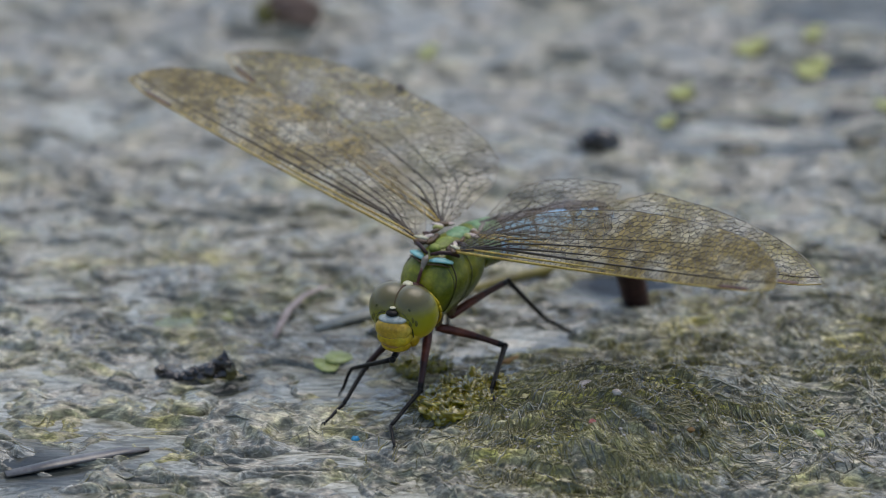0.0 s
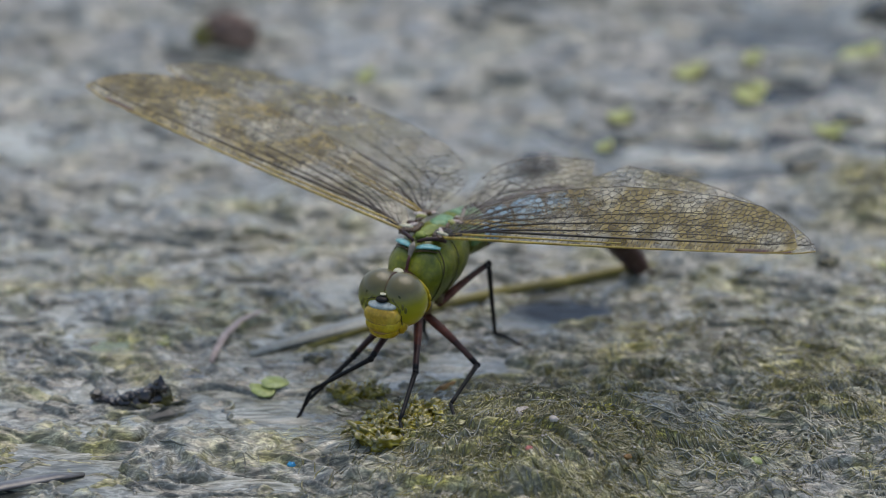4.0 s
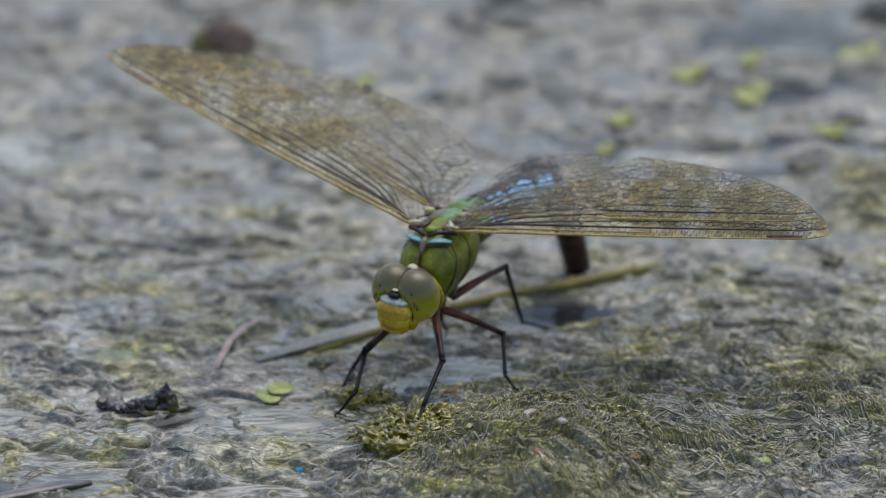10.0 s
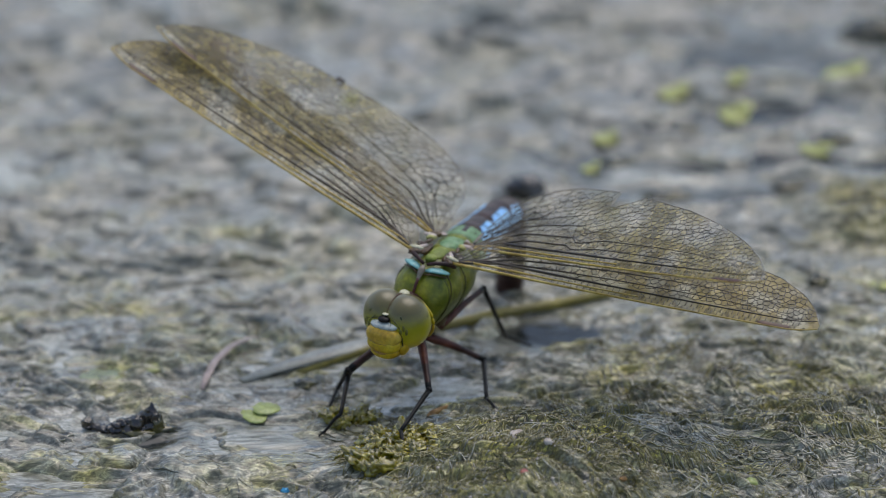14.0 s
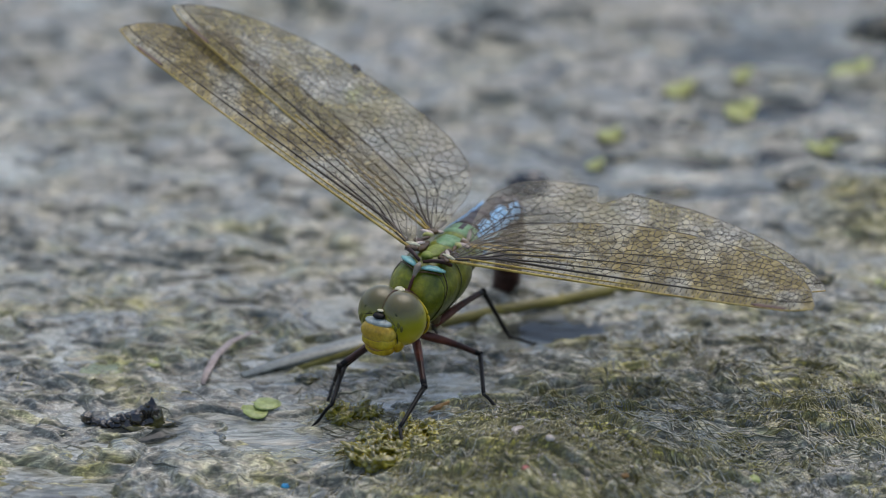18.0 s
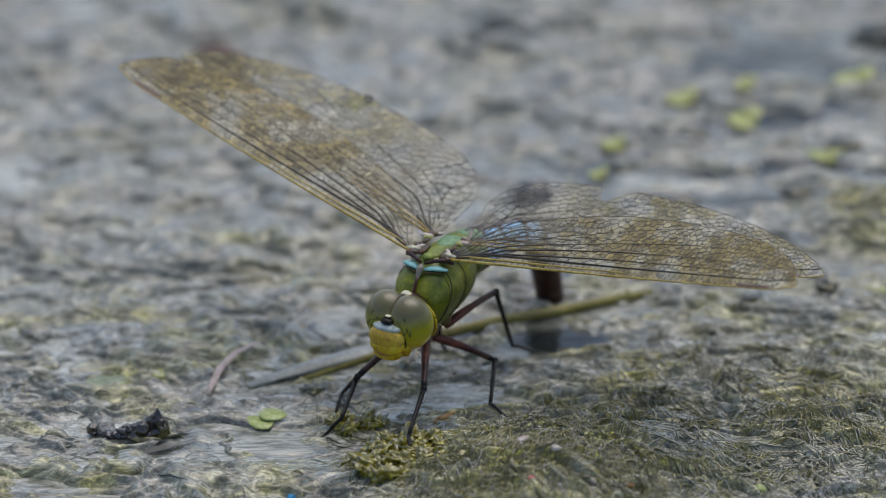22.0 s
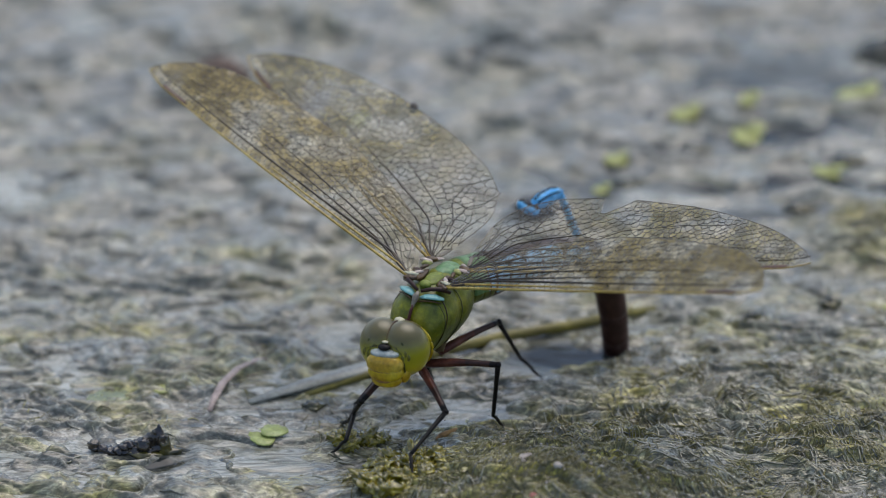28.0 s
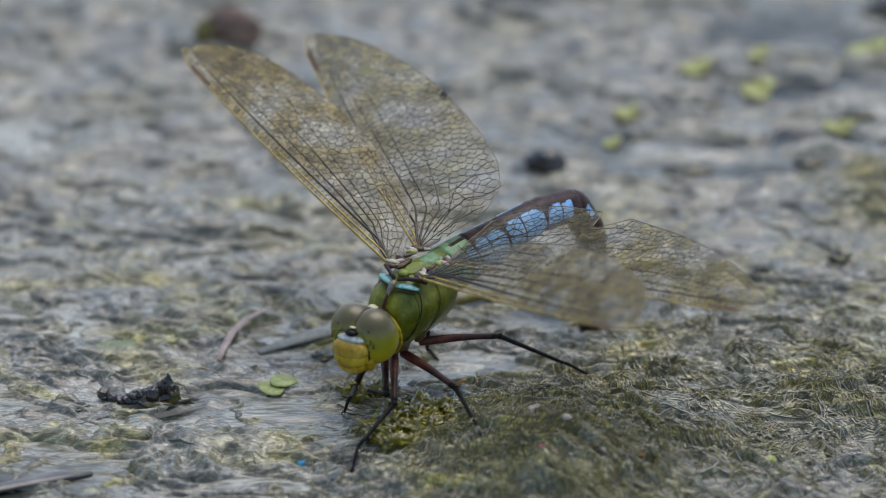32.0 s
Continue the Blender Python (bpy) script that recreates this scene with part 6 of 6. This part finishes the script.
DAMSEL = [
    (0, 16.8, 6, 109.1, 32.6, 27, 117.8, 0, 0), (23.3, 11.6, 6, 98.9, 15.4, 6, 131.9, 0, 0),
    (23.5, 3, 6, 66.7, 6.2, 22.1, 86.4, 0, 0), (23.6, 3.8, 6, 49, 5, 19.4, 71.2, 0, 0),
    (23.7, 11.4, 6, 45, 11.8, 21.7, 65.1, 0, 0), (23.8, 21.3, 6, 49.6, 24.3, 25.3, 65.5, 0, 0),
    (23.9, 17.8, 6, 39.1, 33.5, 27.4, 46.1, 0, 0), (24, 21.6, 6, 40, 37.8, 26.3, 48.5, 0, 0),
    (24.1, 16.6, 6, 37.7, 35, 27.2, 42.2, 0, 0), (24.3, 16.9, 6, 39.9, 22, 32.9, 42.5, 0, 0),
    (24.5, 13, 6, 38.5, 18.3, 32, 43.1, 0, 0), (24.6, 18.2, 6, 34.6, 26.3, 29.5, 42.8, 0, 0),
    (24.8, 17.9, 6, 32.7, 33.9, 30.7, 32.2, 0, 0), (25, 11.9, 6, 39.8, 25.6, 28.8, 46, 0, 0),
    (25.1, 9.6, 6, 28.5, 20.3, 30.6, 33.2, 0, 0), (25.2, 9, 13, 25.3, 22.1, 27.8, 32.2, 20, 10),
    (25.3, 7.8, 13, 24.4, 18.3, 23.9, 42.4, 50, 10), (25.5, 3.6, 13, 20.7, 17.3, 13, 49.9, 75, 5),
    (26.2, 4.1, 13, 21.3, 17.3, 13, 49.9, 75, 5), (26.6, 16.4, 6, 49.8, 30.2, 28.1, 57.3, 0, 0),
    (27.4, 27.3, 6, 63.6, 38.1, 29.9, 70.5, 0, 0), (27.5, 25.4, 6, 56.7, 40.6, 28.7, 62.3, 0, 0),
    (27.6, 33.9, 6, 42.3, 53.9, 27.5, 44.4, 0, 0), (27.8, 10.6, 13, 22.3, 30.5, 24.9, 30.5, 60, -8),
    (28, 12.8, 13, 23.6, 30.5, 30, 25.5, 70, -12), (28.2, 10.6, 13, 23.1, 27.2, 24.5, 36, 72, -10),
    (28.5, 5.9, 13, 21.8, 22.5, 21.5, 40, 75, -4), (28.8, 4.9, 13, 21.5, 20.9, 21.7, 39.9, 75, 8),
    (29, 4.9, 13, 22.9, 20.1, 24, 38, 75, 8), (29.2, 2.1, 13, 21.1, 18.1, 21.4, 40, 66, 6),
    (29.4, -0.5, 13, 19.4, 15.3, 18, 42.5, 60, 8), (29.5, -0.2, 13, 22.9, 15.4, 23.1, 39.3, 45, 70),
    (29.6, 29.8, 6, 46.3, 32.3, 25.3, 62.2, 0, 0), (29.8, 34.8, 6, 73.5, 55.2, 27.9, 74.6, 0, 0),
    (30.1, 33.5, 6, 56.3, 60.3, 22.2, 54.5, 0, 0), (30.2, 34.4, 6, 52.4, 60.4, 23.2, 50.6, 0, 0),
    (30.4, 38.3, 6, 73.4, 62.5, 23.2, 77.3, 0, 0), (32, 46.5, 6, 111.5, 70, 19.1, 123.2, 0, 0),
]


# ---- movement ----
def body_at(t):
    """The dragonfly's pose at a time, between its rows."""
    k = 0
    while k < len(BODY) - 2 and BODY[k + 1][0] <= t:
        k += 1
    a, b = BODY[k], BODY[k + 1]
    u = min(1.0, max(0.0, (t - a[0]) / (b[0] - a[0])))
    v = [p + (q - p) * u for p, q in zip(a[1:], b[1:])]
    return pose(v[0] * MM, v[1] * MM, v[2] * MM, v[5], v[4], v[3])


def between(rows, t):
    """A point of (seconds, x, y, ...) rows at a time."""
    k = 0
    while k < len(rows) - 2 and rows[k + 1][0] <= t:
        k += 1
    a, b = rows[k], rows[k + 1]
    u = min(1.0, max(0.0, (t - a[0]) / (b[0] - a[0])))
    u = u * u * (3 - 2 * u)
    return [p + (q - p) * u for p, q in zip(a[1:], b[1:])]


def aimed(origin, direction, up=(0, 0, 1)):
    """A pose at origin (mm) with +x along the direction and +z near up."""
    x = Vector(direction).normalized()
    y = Vector(up).cross(x)
    y = y.normalized() if y.length > 1e-6 else Vector((0, 1, 0))
    z = x.cross(y)
    m = Matrix((x, y, z)).transposed().to_4x4()
    m.translation = Vector(origin) * MM
    return m


def leg_poses(kind, side, body, foot, ankle=None, swing=0.0):
    """Poses of upper leg, lower leg and foot, in the body's space, for places of foot and ankle (mm, world)."""
    fe, ti, ta, hip = LEG[kind]
    h = Vector((hip[0], hip[1] * side, hip[2]))
    inv = body.inverted()
    f = (inv @ (Vector(foot) * MM)) / MM
    up = (inv.to_3x3() @ Vector((0, 0, 1))).normalized()
    if ankle is None:
        out = f - h
        out -= up * out.dot(up)
        ankle = f - out.normalized() * (ta * 0.7) + up * (ta * 0.65)
    else:
        ankle = (inv @ (Vector(ankle) * MM)) / MM
    d = ankle - h
    reach = min(max(d.length, abs(fe - ti) + 0.5), (fe + ti) * 0.995)
    d = d.normalized()
    ankle = h + d * reach
    a = (fe * fe + reach * reach - ti * ti) / (2 * reach)
    rise = max(0.0, fe * fe - a * a) ** 0.5
    above = (up - d * up.dot(d)).normalized()
    beside = d.cross(above)
    knee = h + d * a + (above * math.cos(radians(swing)) + beside * math.sin(radians(swing))) * rise
    return aimed(h, knee - h, up), aimed(knee, ankle - knee, up), aimed(ankle, f - ankle, up)


BEND = (0.0, 0.0, 0.0, 0.03, 0.13, 0.5, 0.26, 0.06, 0.02, 0.0)
ROOT = Vector((-5.0, 0.0, 1.8))


def abdomen_poses(body, tip):
    """Poses of the ten rings, in the body's space, arching from the thorax to a tail tip (mm, world)."""
    p = (body.inverted() @ (Vector(tip) * MM)) / MM - ROOT
    flat = Vector((p.x, p.y, 0))
    r, z = flat.length, p.z
    way = flat.normalized()
    cum = np.cumsum(BEND)
    ln = np.array(SEG_LEN)

    def end(e, b):
        a = e - b * cum
        return np.array([(ln * np.cos(a)).sum(), (ln * np.sin(a)).sum()])

    x = np.array([0.45, 2.0])
    want = np.array([r, z])
    for _ in range(40):
        f0 = end(*x) - want
        j = np.stack([(end(x[0] + 1e-4, x[1]) - want - f0) / 1e-4, (end(x[0], x[1] + 1e-4) - want - f0) / 1e-4], 1)
        step = np.linalg.lstsq(j.T @ j + 0.5 * np.eye(2), -j.T @ f0, rcond=None)[0]
        x = np.clip(x + np.clip(step, -0.15, 0.15), (-0.5, 0.1), (1.3, 3.4))
    out, at = [], ROOT.copy()
    for k in range(10):
        a = x[0] - x[1] * cum[k]
        d = way * math.cos(a) + Vector((0, 0, math.sin(a)))
        nrm = -way * math.sin(a) + Vector((0, 0, math.cos(a)))
        out.append(aimed(at, d, nrm))
        at = at + d * ln[k]
    return out


WING_ROOT = {"RF": (1.8, -2.6, 5.2), "RH": (-3.9, -2.6, 5.2), "LF": (1.8, 2.6, 5.3), "LH": (-3.9, 2.6, 5.2)}


def wing_pose(which, sweep, lift, twist):
    r = Matrix.Rotation(radians(-sweep), 4, "Z") @ Matrix.Rotation(radians(lift), 4, "X") @ Matrix.Rotation(radians(90), 4, "Z") @ Matrix.Rotation(radians(twist), 4, "X")
    if which[0] == "R":
        flip = Matrix.Diagonal((1, -1, 1, 1))
        r = flip @ r @ flip
    return Matrix.Translation(Vector(WING_ROOT[which]) * MM) @ r


def motions():
    steps = sorted(set([r[0] for r in BODY] + [t[0] for t in TAIL] + [2.7, 2.8, 3.2, 4.2, 4.8, 15.2, 15.8, 26, 26.5, 27, 29.2, 30.8]))
    walk(fly, [(t, body_at(t)) for t in [r[0] for r in BODY]])
    walk(HEAD, [(r[0], pose(NECK[0] * MM, 0, NECK[2] * MM, r[9], r[8], r[7])) for r in BODY])
    for k, which in enumerate(("RF", "RH", "LF", "LH")):
        walk(WINGS[which], [(r[0], wing_pose(which, *r[1 + 3 * k:4 + 3 * k])) for r in FLAP])
    for key, kind, side in (("LF", "front", 1), ("LM", "middle", 1), ("LH", "hind", 1), ("RF", "front", -1), ("RM", "middle", -1), ("RH", "hind", -1)):
        rows = []
        for t in steps:
            if key == "RH":
                x, y = between(REAR_FOOT, t)
                rows.append((t, leg_poses(kind, side, body_at(t), (x, y, surface_z(x, y) + 0.1))))
                continue
            ax, ay, az, x, y, swing = between(STEPS[key], t)
            rows.append((t, leg_poses(kind, side, body_at(t), (x, y, surface_z(x, y) + 0.1), (ax, ay, az), swing)))
        for n in range(3):
            walk(LEGS[key][n], [(t, m[n]) for t, m in rows])
    rows = [(t, abdomen_poses(body_at(t), between(TAIL, t))) for t in steps]
    for k in range(10):
        walk(SEGMENTS[k], [(t, m[k]) for t, m in rows])
    flight = []
    for t, hx, hy, hz, tx, ty, tz, fold, droop in DAMSEL:
        h, b = Vector((hx, hy, hz)), Vector((tx, ty, tz))
        flight.append((t, aimed(b + (h - b) * 0.9, h - b), fold, droop))
    walk(damsel, [(t, m) for t, m, _, _ in flight])
    walk(DAMSEL_FRONT, [(t, pose(-4.0 * MM, 0, 0.1 * MM, 0, -fold, 0)) for t, _, fold, _ in flight])
    walk(DAMSEL_REAR, [(t, pose((-4.0 - 9.1 * math.cos(radians(fold))) * MM, 0, (0.1 - 9.1 * math.sin(radians(fold))) * MM, 0, -fold - droop, 0)) for t, _, fold, droop in flight])


motions()
